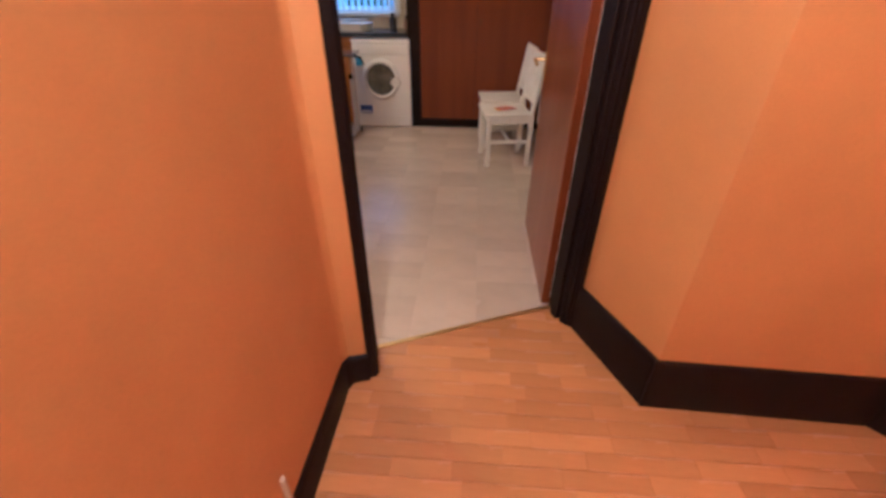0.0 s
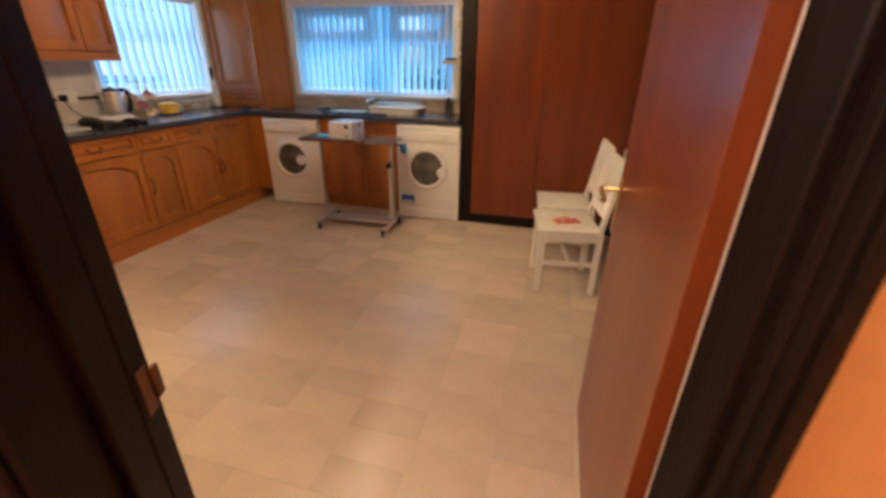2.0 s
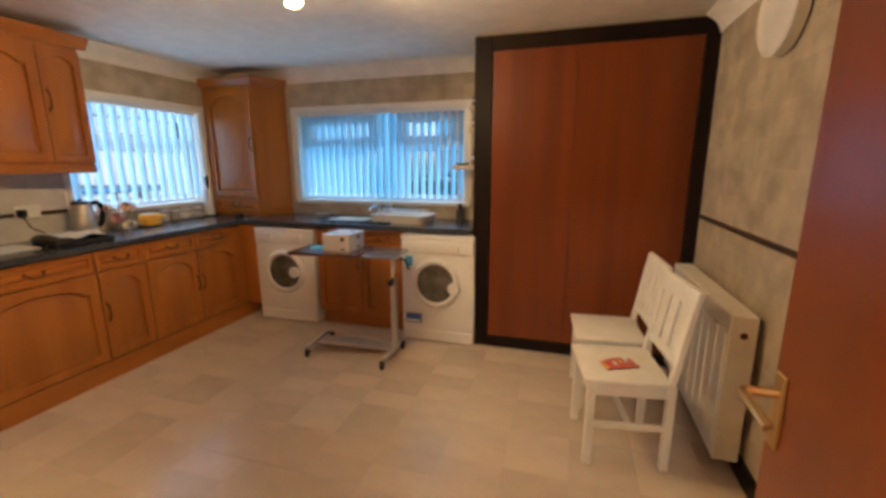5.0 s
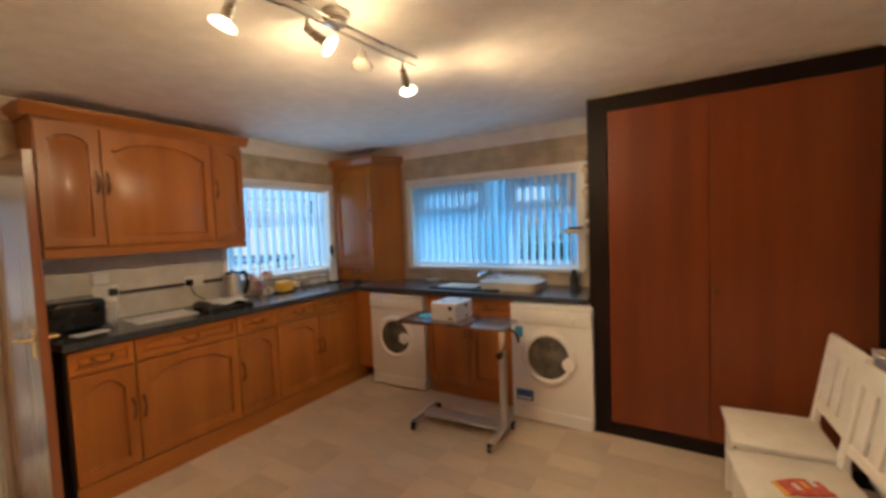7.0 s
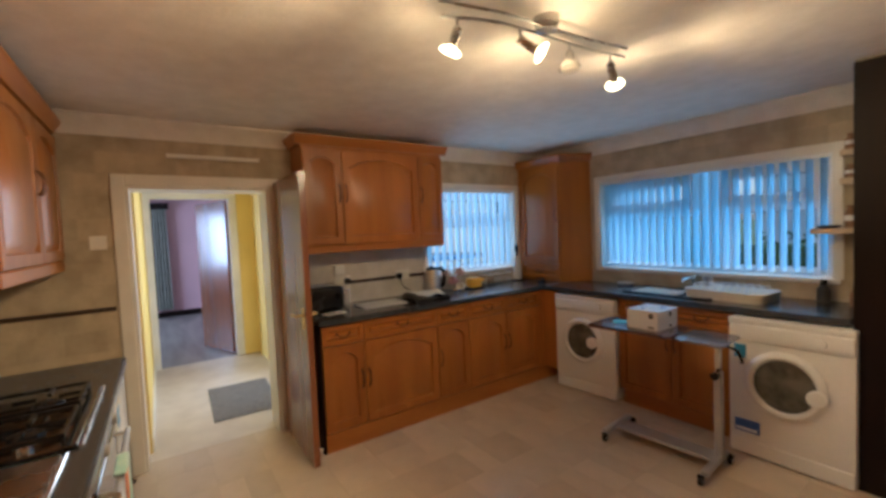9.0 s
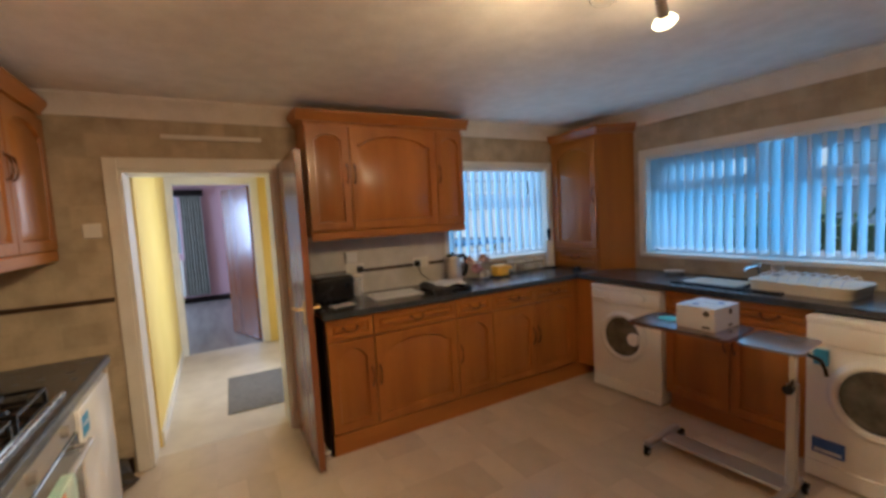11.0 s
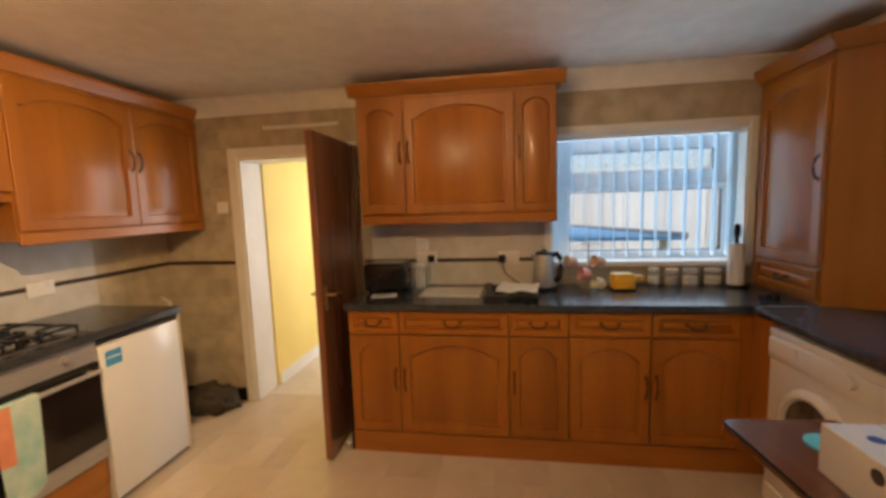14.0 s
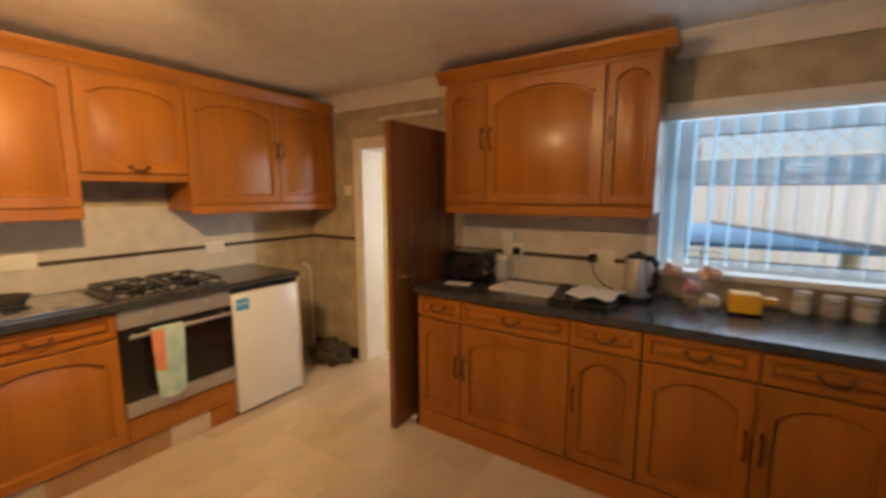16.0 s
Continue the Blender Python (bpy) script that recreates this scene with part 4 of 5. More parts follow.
L_WALL = "honey oak wall unit with raised panel doors"
e = cabinet("wall_unit", pose(-2.20, 1.455, 0, 0, 0, 180), 1.222, 0.32, 2.2, [("door", 0, 0.665, 1.43, 2.16, 0.05, "rmid"), ("door", 0.665, 1.215, 1.43, 2.16, 0.045, "lmid")], L_WALL, "wall units over the hob", 1.385)
crown(e, 0, 1.222, 2.185, 0.32, False, False)
part("light_rail", bm_box(0, 1.222, -0.018, 0.004, 1.365, 1.428, None, 0.006), M_OAKH, e)
e = cabinet("hood_unit", pose(-1.648, 1.455, 0, 0, 0, 180), 0.55, 0.32, 2.2, [("door", 0, 0.55, 1.62, 2.16, 0.04, "")], "honey oak cooker hood unit over the hob", "wall units over the hob", 1.575)
crown(e, 0, 0.55, 2.185, 0.32, False, False)
bail(e, 0.275, -0.021, 1.66)
e = cabinet("wall_unit", pose(-0.62, 1.455, 0, 0, 0, 180), 1.026, 0.32, 2.2, [("door", 0, 0.513, 1.43, 2.16, 0.04, "rmid"), ("door", 0.513, 1.026, 1.43, 2.16, 0.04, "lmid")], L_WALL, "wall units over the hob", 1.385)
crown(e, 0, 1.026, 2.185, 0.32, False, False)
part("light_rail", bm_box(0, 1.026, -0.018, 0.004, 1.365, 1.428, None, 0.006), M_OAKH, e)

# ---- overbed table, chairs, radiator, clock ----
e = thing("overbed_table", pose(-1.505, 4.62, 0, 0, 0, 4), "wheeled overbed table with a brown top, side flap and silver frame", "table")


def slab_top(x0, x1, y0, y1, z0, z1, r):
    pts = []
    for cx, cy, a0 in ((x1 - r, y1 - r, 0), (x0 + r, y1 - r, 90), (x0 + r, y0 + r, 180), (x1 - r, y0 + r, 270)):
        for k in range(5):
            a = radians(a0 + 22.5 * k)
            pts.append((cx + r * math.cos(a), cy + r * math.sin(a)))
    return bm_prism(pts, z0, z1, None, 0.003)


part("tabletop", slab_top(-0.42, 0.135, -0.18, 0.175, 0.782, 0.80, 0.035), M_BROWNTOP, e)
part("side_flap", slab_top(0.15, 0.42, -0.16, 0.16, 0.780, 0.795, 0.04), M_FLAP, e, "brown laminate side flap with grey window sheen in its colour")
part("edge_lip", bm_box(-0.40, 0.10, -0.181, -0.173, 0.7995, 0.806, None, 0.002), M_BLACK, e)
part("column", bm_box(0.325, 0.365, -0.03, 0.02, 0.075, 0.60, None, 0.004), M_ALU, e)
part("inner_column", bm_box(0.331, 0.359, -0.024, 0.014, 0.60, 0.755, None, 0.003), M_CHROME, e)
part("top_bracket", bm_box(-0.1, 0.40, -0.025, 0.015, 0.755, 0.775, None, 0.003), M_BLACK, e)
part("clamp_knob", bm_cyl((0.345, -0.03, 0.585), (0.345, -0.075, 0.585), 0.02, None, 0.024, 14), M_BLACK, e)
b = bm_tube([(0.40, -0.03, 0.765), (0.455, -0.05, 0.755), (0.475, -0.06, 0.72), (0.48, -0.06, 0.69)], 0.009)
part("release_lever", b, M_BLACK, e)
part("base_bar", bm_box(0.325, 0.365, -0.25, 0.10, 0.055, 0.085, None, 0.004), M_ALU, e)
part("base_bar", bm_box(-0.31, -0.27, -0.19, 0.15, 0.055, 0.085, None, 0.004), M_ALU, e)
part("base_plate", bm_box(-0.27, 0.325, -0.075, 0.055, 0.06, 0.078, None, 0.004), M_ALU, e)
for x, y in ((-0.29, -0.19), (-0.265, 0.155), (0.33, -0.255), (0.37, 0.10)):
    k = part("caster", bm_cyl((x - 0.011, y, 0.026), (x + 0.011, y, 0.026), 0.026, None, None, 18, 0.003), M_BLACK, e)
    q = bm_box(x - 0.017, x + 0.017, y - 0.014, y + 0.014, 0.042, 0.06, None, 0.003)
    part("caster_fork", q, M_BLACK, k)
    part("hub", bm_cyl((x - 0.013, y, 0.026), (x + 0.013, y, 0.026), 0.009, None, None, 12), M_GREYPL, k)


def chair(m):
    """Seat faces -y; the back stands at +y."""
    e = thing("chair", m, "cream painted wooden chair with slatted back", "chair", "chairs by the radiator")
    part("seat", bm_box(-0.205, 0.205, -0.22, 0.17, 0.425, 0.452, None, 0.009, 2), M_CREAM, e)
    for x in (-0.18, 0.18):
        part("leg", bm_box(x - 0.019, x + 0.019, -0.2, -0.162, 0, 0.425, None, 0.004), M_CREAM, e)
        b = bm_box(x - 0.019, x + 0.019, 0.15, 0.188, 0, 0.44, None, 0.004)
        part("leg", b, M_CREAM, e)
        p = bm_box(x - 0.019, x + 0.019, 0.15, 0.18, 0.44, 0.88, None, 0.004)
        for v in p.verts:
            v.co.y += (v.co.z - 0.44) * 0.16
        part("back_post", p, M_CREAM, e)
        part("stretcher", bm_box(x - 0.011, x + 0.011, -0.162, 0.15, 0.20, 0.23, None, 0.003), M_CREAM, e)
        part("apron", bm_box(x - 0.01, x + 0.01, -0.162, 0.15, 0.37, 0.425), M_CREAM, e)
    part("apron", bm_box(-0.161, 0.161, -0.19, -0.17, 0.37, 0.425), M_CREAM, e)
    part("stretcher", bm_box(-0.161, 0.161, -0.01, 0.012, 0.205, 0.228, None, 0.003), M_CREAM, e)

    def slope(b):
        for v in b.verts:
            v.co.y += (v.co.z - 0.44) * 0.16
        return b

    part("top_rail", slope(bm_box(-0.205, 0.205, 0.152, 0.178, 0.80, 0.89, None, 0.008, 2)), M_CREAM, e)
    part("back_rail", slope(bm_box(-0.161, 0.161, 0.155, 0.175, 0.52, 0.565, None, 0.004)), M_CREAM, e)
    for x in (-0.105, 0.0, 0.105):
        part("back_slat", slope(bm_box(x - 0.039, x + 0.039, 0.158, 0.171, 0.565, 0.80, None, 0.002)), M_CREAM, e)
    return e


c1 = chair(pose(0.345, 4.03, 0, 0, 0, -82))
copy_thing(c1, pose(0.33, 4.50, 0, 0, 0, -86))

e = thing("radiator", pose(XE - 0.012, 4.40, 0, 0, 0, -90), "cream panel radiator with boxed ends on the wall", "radiator")
part("back_panel", bm_box(-0.49, 0.49, -0.03, -0.02, 0.10, 0.765, None, 0.003), M_CREAM, e)
b = bm_box(-0.5, 0.5, -0.118, -0.106, 0.09, 0.77, None, 0.004)
part("front_panel", b, M_WHITE, e)
for i in range(9):
    x = -0.44 + i * 0.11
    part("pressed_rib", bm_box(x - 0.035, x + 0.035, -0.1225, -0.118, 0.15, 0.70, None, 0.004), M_WHITE, e)
part("top_grille", bm_box(-0.505, 0.505, -0.122, -0.015, 0.77, 0.786, None, 0.003), M_CREAM, e)
part("end_cover", bm_box(0.49, 0.505, -0.12, -0.015, 0.09, 0.77, None, 0.003), M_CREAM, e)
part("end_cover", bm_box(-0.505, -0.49, -0.12, -0.015, 0.09, 0.77, None, 0.003), M_CREAM, e)
part("valve_plug", bm_lathe([(0.016, 0), (0.014, 0.004), (0.001, 0.004)], None, 16, (0.505, -0.065, 0.70), "X"), M_BRONZE, e)

e = thing("wall_clock", pose(XE - 0.003, 4.12, 2.05, 0, 0, -90), "round white wall clock with dark pointers", "clock")
part("case", bm_lathe([(0.165, 0.0), (0.182, 0.006), (0.182, 0.05), (0.168, 0.058), (0.158, 0.04)], None, 40, (0, 0, 0), "-Y"), M_WHITE, e)
part("dial", bm_lathe([(0.157, 0.0), (0.157, 0.032), (0.001, 0.032)], None, 40, (0, 0, 0), "-Y"), M_ENAMEL, e)
for k in range(12):
    a = k * math.pi / 6
    o = part("hour_mark", bm_box(-0.004, 0.004, -0.0345, -0.0325, 0.118, 0.142), M_GREYPL, e)
    o.matrix_basis = pose(0, 0, 0, 0, 30 * k, 0)
for ang, ln in ((-70, 0.07), (160, 0.1)):
    o = part("clock_pointer", bm_box(-0.005, 0.005, -0.037, -0.035, -0.015, ln), M_BLACK, e)
    o.matrix_basis = pose(0, 0, 0, 0, ang, 0)

# ---- ceiling spotlight bar ----
e = thing("spotlight_bar", pose(0, 0, 0), "brushed steel ceiling spotlight bar with four lamps, one unlit", "ceiling light")
R1 = [(-1.225, 2.75), (-1.195, 2.89), (-1.176, 3.0), (-1.164, 3.2), (-1.156, 3.4), (-1.142, 3.55), (-1.122, 3.68)]
R2 = [(-1.302, 2.81), (-1.255, 2.92), (-1.224, 3.03), (-1.216, 3.18), (-1.211, 3.35), (-1.205, 3.55), (-1.172, 3.745)]
part("rail", bm_tube([(x, y, 2.272) for x, y in R1], 0.0055), M_STEEL, e)
part("rail", bm_tube([(x, y, 2.268) for x, y in R2], 0.0055), M_STEEL, e)
part("ceiling_rose", bm_lathe([(0.048, ZC - 0.001), (0.048, 2.285), (0.04, 2.262), (0.012, 2.255)], None, 24, (-1.175, 3.22, 0)), M_STEEL, e)
SPOTS = [
    (-1.277, 2.865, (-1.305, 2.85, 2.155), (-0.12, -0.75, -0.55), 92),
    (-1.218, 3.12, (-1.172, 3.185, 2.17), (-0.9, -0.05, -0.22), 50),
    (-1.209, 3.40, (-1.198, 3.385, 2.165), (0, 0, -1), 0),
    (-1.19, 3.66, (-1.218, 3.735, 2.155), (0.50, 0.25, -0.30), 50),
]
for x, y, tip, beam, lit in SPOTS:
    tip = Vector(tip)
    piv = Vector((x, y, 2.222))
    aim = (tip - piv).normalized()
    s = part("spot_head", bm_cyl(piv - aim * 0.01, tip - aim * 0.018, 0.016, None, 0.019, 16, 0.003), M_STEEL, e)
    part("stem", bm_cyl((x, y, 2.268), (x, y, 2.225), 0.005), M_STEEL, s)
    flare = bm_lathe([(0.016, 0.0), (0.040, 0.022), (0.043, 0.026), (0.040, 0.028), (0.014, 0.006)], None, 24)
    bmesh.ops.transform(flare, matrix=Matrix.Translation(tip - aim * 0.02) @ aim.to_track_quat("Z", "Y").to_matrix().to_4x4(), verts=flare.verts)
    part("glass_flare", flare, M_GLASSWARE, s, "clear glass disc")
    cap = bm_lathe([(0.013, 0.0), (0.034, 0.005), (0.041, 0.015), (0.034, 0.024), (0.001, 0.028)], None, 24)
    bmesh.ops.transform(cap, matrix=Matrix.Translation(tip - aim * 0.016) @ aim.to_track_quat("Z", "Y").to_matrix().to_4x4(), verts=cap.verts)
    bulb = part("bulb", cap, M_BULB if lit else M_WHITE, s)
    bulb.visible_shadow = False
    if lit:
        sp = new("spot_light", bpy.data.lights.new("spot_light", "SPOT"))
        sp.data.energy, sp.data.color, sp.data.shadow_soft_size = lit, WARM, 0.035
        sp.data.spot_size, sp.data.spot_blend = radians(140), 0.9
        sp.matrix_world = look(tip + aim * 0.03, tip + aim * 0.03 + Vector(beam))
        lamp("bulb_glow", tuple(tip + aim * 0.03), 4.0, WARM, 0.03)

# ---- things on the west worktop ----
Z = TOP + 0.0005


def put(name, x, y, label, category, rz=0, z=None, group=""):
    return thing(name, pose(x, y, Z if z is None else z, 0, 0, rz), label, category, group)


e = put("toaster", -3.25, 2.965, "glossy black four-slice toaster on the worktop", "toaster")
part("body", bm_box(-0.12, 0.12, -0.14, 0.14, 0.012, 0.19, None, 0.026, 3), M_BLACK, e)
part("slot", bm_box(-0.06, -0.03, -0.11, 0.11, 0.1885, 0.1915), M_GREYPL, e)
part("slot", bm_box(0.03, 0.06, -0.11, 0.11, 0.1885, 0.1915), M_GREYPL, e)
for a in (-0.055, 0.055):
    part("lever", bm_box(a - 0.018, a + 0.018, 0.138, 0.158, 0.12, 0.134, None, 0.004), M_CHROME, e)
    q = bm_lathe([(0.016, 0), (0.014, 0.012), (0.001, 0.013)], None, 16, (0, 0, 0), "-Y")
    part("dial", q, M_CHROME, e).matrix_basis = pose(a, 0.139, 0.062, 0, 0, 180)
for a in (-0.06, 0.06):
    for c in (-0.11, 0.11):
        part("foot", bm_cyl((a, c, 0), (a, c, 0.013), 0.01), M_BLACK, e)
e = put("leaflet", -3.06, 2.985, "small white printed card lying on the worktop", "card", 12)
part("card", bm_box(-0.05, 0.05, -0.08, 0.08, 0, 0.002), M_PAPERW, e)
for k in range(3):
    part("print_bar", bm_box(-0.03 + 0.02 * k, -0.02 + 0.02 * k, -0.05, 0.05, 0.002, 0.0026), M_GREYPL, e)
e = put("water_filter_jug", -3.30, 3.175, "clear plastic jug beside the toaster", "jug")
part("jug", bm_lathe([(0.032, 0.0), (0.038, 0.01), (0.04, 0.14), (0.037, 0.145), (0.036, 0.02), (0.001, 0.012)], None, 20), M_CLEARPL, e)
part("lid", bm_lathe([(0.041, 0.145), (0.041, 0.16), (0.02, 0.168), (0.001, 0.168)], None, 20), M_WHITE, e)
e = put("chopping_board", -3.155, 3.41, "white rectangular board lying flat on the worktop", "board", -2)
part("board", bm_box(-0.13, 0.13, -0.19, 0.19, 0, 0.008, None, 0.003), M_PAPERW, e)
part("print_bar", bm_box(-0.07, -0.02, -0.165, -0.15, 0.008, 0.0086), M_GREYPL, e)
e = put("tray", -3.06, 3.80, "black tray holding folded grey papers", "tray", -6)
part("base", bm_box(-0.14, 0.16, -0.16, 0.15, 0, 0.008, None, 0.003), M_BLACK, e)
for a, c, d, f in ((-0.14, 0.16, -0.16, -0.148), (-0.14, 0.16, 0.138, 0.15), (-0.14, -0.128, -0.148, 0.138), (0.148, 0.16, -0.148, 0.138)):
    part("rim", bm_box(a, c, d, f, 0.008, 0.03, None, 0.003), M_BLACK, e)
random.seed(3)
q = bmesh.new()
bmesh.ops.create_grid(q, x_segments=14, y_segments=14, size=0.5)
for v in q.verts:
    x, y = v.co.x, v.co.y
    v.co = Vector((x * 0.24, y * 0.24, 0.036 + 0.018 * noise.noise(Vector((x * 3.1, y * 3.4, 2.0))) + 0.012 * (1 - abs(x) * 1.6)))
r = bmesh.ops.extrude_face_region(q, geom=q.faces[:])
bmesh.ops.translate(q, vec=(0, 0, 0.006), verts=[v for v in r["geom"] if isinstance(v, bmesh.types.BMVert)])
single("folded_newspaper", q, M_PAPERW, "crumpled grey-white newspaper lying in the tray", "newspaper", pose(-3.09, 3.83, Z + 0.004, 0, 0, -10))
q = bm_tube([(-3.19, 3.66, Z + 0.03), (-3.12, 3.645, Z + 0.05), (-3.04, 3.655, Z + 0.05), (-2.97, 3.66, Z + 0.035), (-2.93, 3.70, Z + 0.034)], 0.022, None, 10)
single("glove", q, M_CHARCOAL, "crumpled black cloth on the edge of the tray", "cloth")
e = put("kettle", -3.265, 4.00, "brushed steel jug kettle with black handle", "kettle", 60)
part("base_pad", bm_lathe([(0.082, 0), (0.082, 0.018), (0.07, 0.022), (0.001, 0.022)], None, 28), M_BLACK, e)
part("body", bm_lathe([(0.074, 0.023), (0.078, 0.03), (0.070, 0.12), (0.060, 0.205), (0.056, 0.225), (0.052, 0.23), (0.001, 0.232)], None, 32), M_SATIN, e)
part("lid", bm_lathe([(0.056, 0.226), (0.054, 0.24), (0.03, 0.25), (0.012, 0.252), (0.012, 0.262), (0.001, 0.264)], None, 24), M_BLACK, e)
part("handle", bm_tube([(0.052, 0, 0.225), (0.085, 0, 0.235), (0.108, 0, 0.21), (0.112, 0, 0.15), (0.102, 0, 0.09), (0.078, 0, 0.06)], 0.018, None, 12), M_BLACK, e)
part("spout", bm_cyl((-0.05, 0, 0.19), (-0.085, 0, 0.222), 0.022, None, 0.010, 12), M_STEEL, e)
e = put("mug_tree", -3.31, 4.285, "chrome mug stand hung with peach and pink china cups", "mug stand")
part("foot_ring", bm_lathe([(0.07, 0), (0.07, 0.008), (0.02, 0.012), (0.001, 0.012)], None, 24), M_CHROME, e)
part("post", bm_cyl((0, 0, 0.01), (0, 0, 0.30), 0.005), M_CHROME, e)
for k, (dy, z) in enumerate(((-0.085, 0.225), (0.085, 0.225), (-0.02, 0.115), (0.08, 0.075))):
    part("arm", bm_tube([(0, 0, z + 0.05), (0.01, dy * 0.5, z + 0.065), (0.012, dy, z + 0.05)], 0.0035), M_CHROME, e)
cup_specs = [(-0.085, 0.165, M_PEACH), (0.085, 0.165, M_PEACH), (0.0, 0.085, M_PINKCH), (0.085, 0.025, M_CREAMPL)]
for dy, z, m in cup_specs:
    c = thing("mug", pose(-3.295, 4.285 + dy, Z + z, 78, 0, 25), "china mug hanging on the chrome stand", "mug", "mugs on the stand")
    part("cup", bm_lathe([(0.026, 0.0), (0.036, 0.012), (0.039, 0.07), (0.035, 0.068), (0.03, 0.012), (0.001, 0.008)], None, 22), m, c)
    part("handle", bm_tube([(0.036, 0, 0.06), (0.06, 0, 0.055), (0.064, 0, 0.035), (0.055, 0, 0.018), (0.035, 0, 0.015)], 0.005), m, c)
e = put("sponge_caddy", -3.245, 4.475, "bright yellow plastic caddy with a spout", "caddy", 5)
part("box", bm_box(-0.05, 0.05, -0.065, 0.065, 0, 0.105, None, 0.014, 3), M_YELLOWPL, e)
part("lip", bm_box(-0.03, 0.03, 0.06, 0.125, 0.055, 0.09, None, 0.012, 2), M_YELLOWPL, e)
part("base", bm_box(-0.052, 0.052, -0.067, 0.067, 0, 0.014, None, 0.003), M_BLACK, e)


def jar(y, r, h, content, group="storage jars"):
    c = put("storage_jar", -3.37, y, "clear glass storage jar with a white lid", "jar", 0, None, group)
    part("glass", bm_lathe([(r * 0.9, 0), (r, 0.008), (r, h * 0.78), (r * 0.86, h * 0.84), (r * 0.82, h * 0.80), (r * 0.93, h * 0.74), (r * 0.93, 0.012), (0.001, 0.01)], None, 22), M_CLEARPL, c)
    part("contents", bm_lathe([(r * 0.9, 0.013), (r * 0.9, h * 0.5), (0.001, h * 0.53)], None, 20), content, c)
    part("lid", bm_lathe([(r * 0.92, h * 0.84), (r * 0.95, h * 0.86), (r * 0.95, h), (0.001, h)], None, 22), M_ENAMEL, c)


jar(4.70, 0.036, 0.115, M_PAPERW)
jar(4.81, 0.040, 0.105, M_SPICE)
jar(4.92, 0.048, 0.110, M_PAPERW)
jar(5.05, 0.048, 0.110, M_PAPERW)
e = put("kitchen_roll_holder", -3.335, 5.165, "white kitchen roll on a black stand", "kitchen roll")
part("base", bm_lathe([(0.07, 0), (0.07, 0.012), (0.06, 0.016), (0.001, 0.016)], None, 28), M_BLACK, e)
part("paper_roll", bm_lathe([(0.018, 0.017), (0.046, 0.017), (0.043, 0.27), (0.018, 0.27)], None, 28), M_PAPERW, e)
part("post", bm_lathe([(0.012, 0.27), (0.012, 0.30), (0.018, 0.315), (0.020, 0.35), (0.016, 0.385), (0.001, 0.395)], None, 16), M_BLACK, e)
e = put("sunglasses", -2.985, 5.16, "pair of black sunglasses lying on the worktop", "glasses", 20)
for dy in (-0.035, 0.035):
    part("lens", bm_lathe([(0.026, 0), (0.028, 0.012), (0.02, 0.03), (0.001, 0.034)], None, 16, (0, dy, 0)), M_BLACK, e)
part("bridge", bm_tube([(0, -0.02, 0.02), (0, 0, 0.026), (0, 0.02, 0.02)], 0.004), M_BLACK, e)


def socket(m, label, plugs, w=0.146):
    e = thing("wall_socket", m, label, "socket", "white wall sockets")
    part("plate", bm_box(-w / 2, w / 2, -0.012, 0, -0.043, 0.043, None, 0.003), M_WHITE, e)
    for x in (-0.035, 0.035) if w > 0.1 else (0,):
        part("switch", bm_box(x - 0.008, x + 0.008, -0.016, -0.012, 0.012, 0.032, None, 0.001), M_ENAMEL, e)
    for x in plugs:
        part("plug", bm_box(x - 0.024, x + 0.024, -0.05, -0.012, -0.03, 0.02, None, 0.008, 2), M_BLACK, e)
    return e


socket(pose(XW + 0.001, 3.775, 1.12, 0, 0, 90), "white double wall socket with a black kettle plug", [-0.045])
socket(pose(XW + 0.001, 3.20, 1.125, 0, 0, 90), "white double wall socket with a black toaster plug", [0.035])
single("timer_box", bm_box(XW + 0.001, XW + 0.04, 3.125, 3.215, 1.175, 1.26, None, 0.006), M_ENAMEL, "white plastic box fixed above the socket", "control box")
single("kettle_cable", bm_tube([(XW + 0.045, 3.73, 1.09), (XW + 0.06, 3.75, 1.02), (XW + 0.09, 3.82, 0.965), (XW + 0.1, 3.90, 0.942), (XW + 0.11, 3.945, 0.94)], 0.004), M_BLACK, "black kettle cable hanging from the socket", "cable")
single("toaster_cable", bm_tube([(XW + 0.045, 3.235, 1.10), (XW + 0.055, 3.25, 1.02), (XW + 0.05, 3.235, 0.955), (XW + 0.06, 3.19, 0.937), (XW + 0.07, 3.12, 0.936)], 0.004), M_WHITE, "pale toaster cable hanging from the socket", "cable")
socket(pose(XW + 0.001, 1.635, 1.527, 0, 0, 90), "white light switch beside the passage door", [], 0.086)
single("wall_batten", bm_box(XW + 0.001, XW + 0.025, 2.02, 2.60, 2.08, 2.105, None, 0.004), M_WHITE, "white wooden batten fixed over the passage door", "batten")
e = thing("door_stop", pose(-2.865, 2.772, 0), "small chrome and white door stop on the floor", "door stop")
part("post", bm_lathe([(0.018, 0), (0.018, 0.03), (0.012, 0.036), (0.001, 0.037)], None, 16), M_CHROME, e)
part("buffer", bm_lathe([(0.014, 0.037), (0.016, 0.05), (0.001, 0.055)], None, 16), M_WHITE, e)

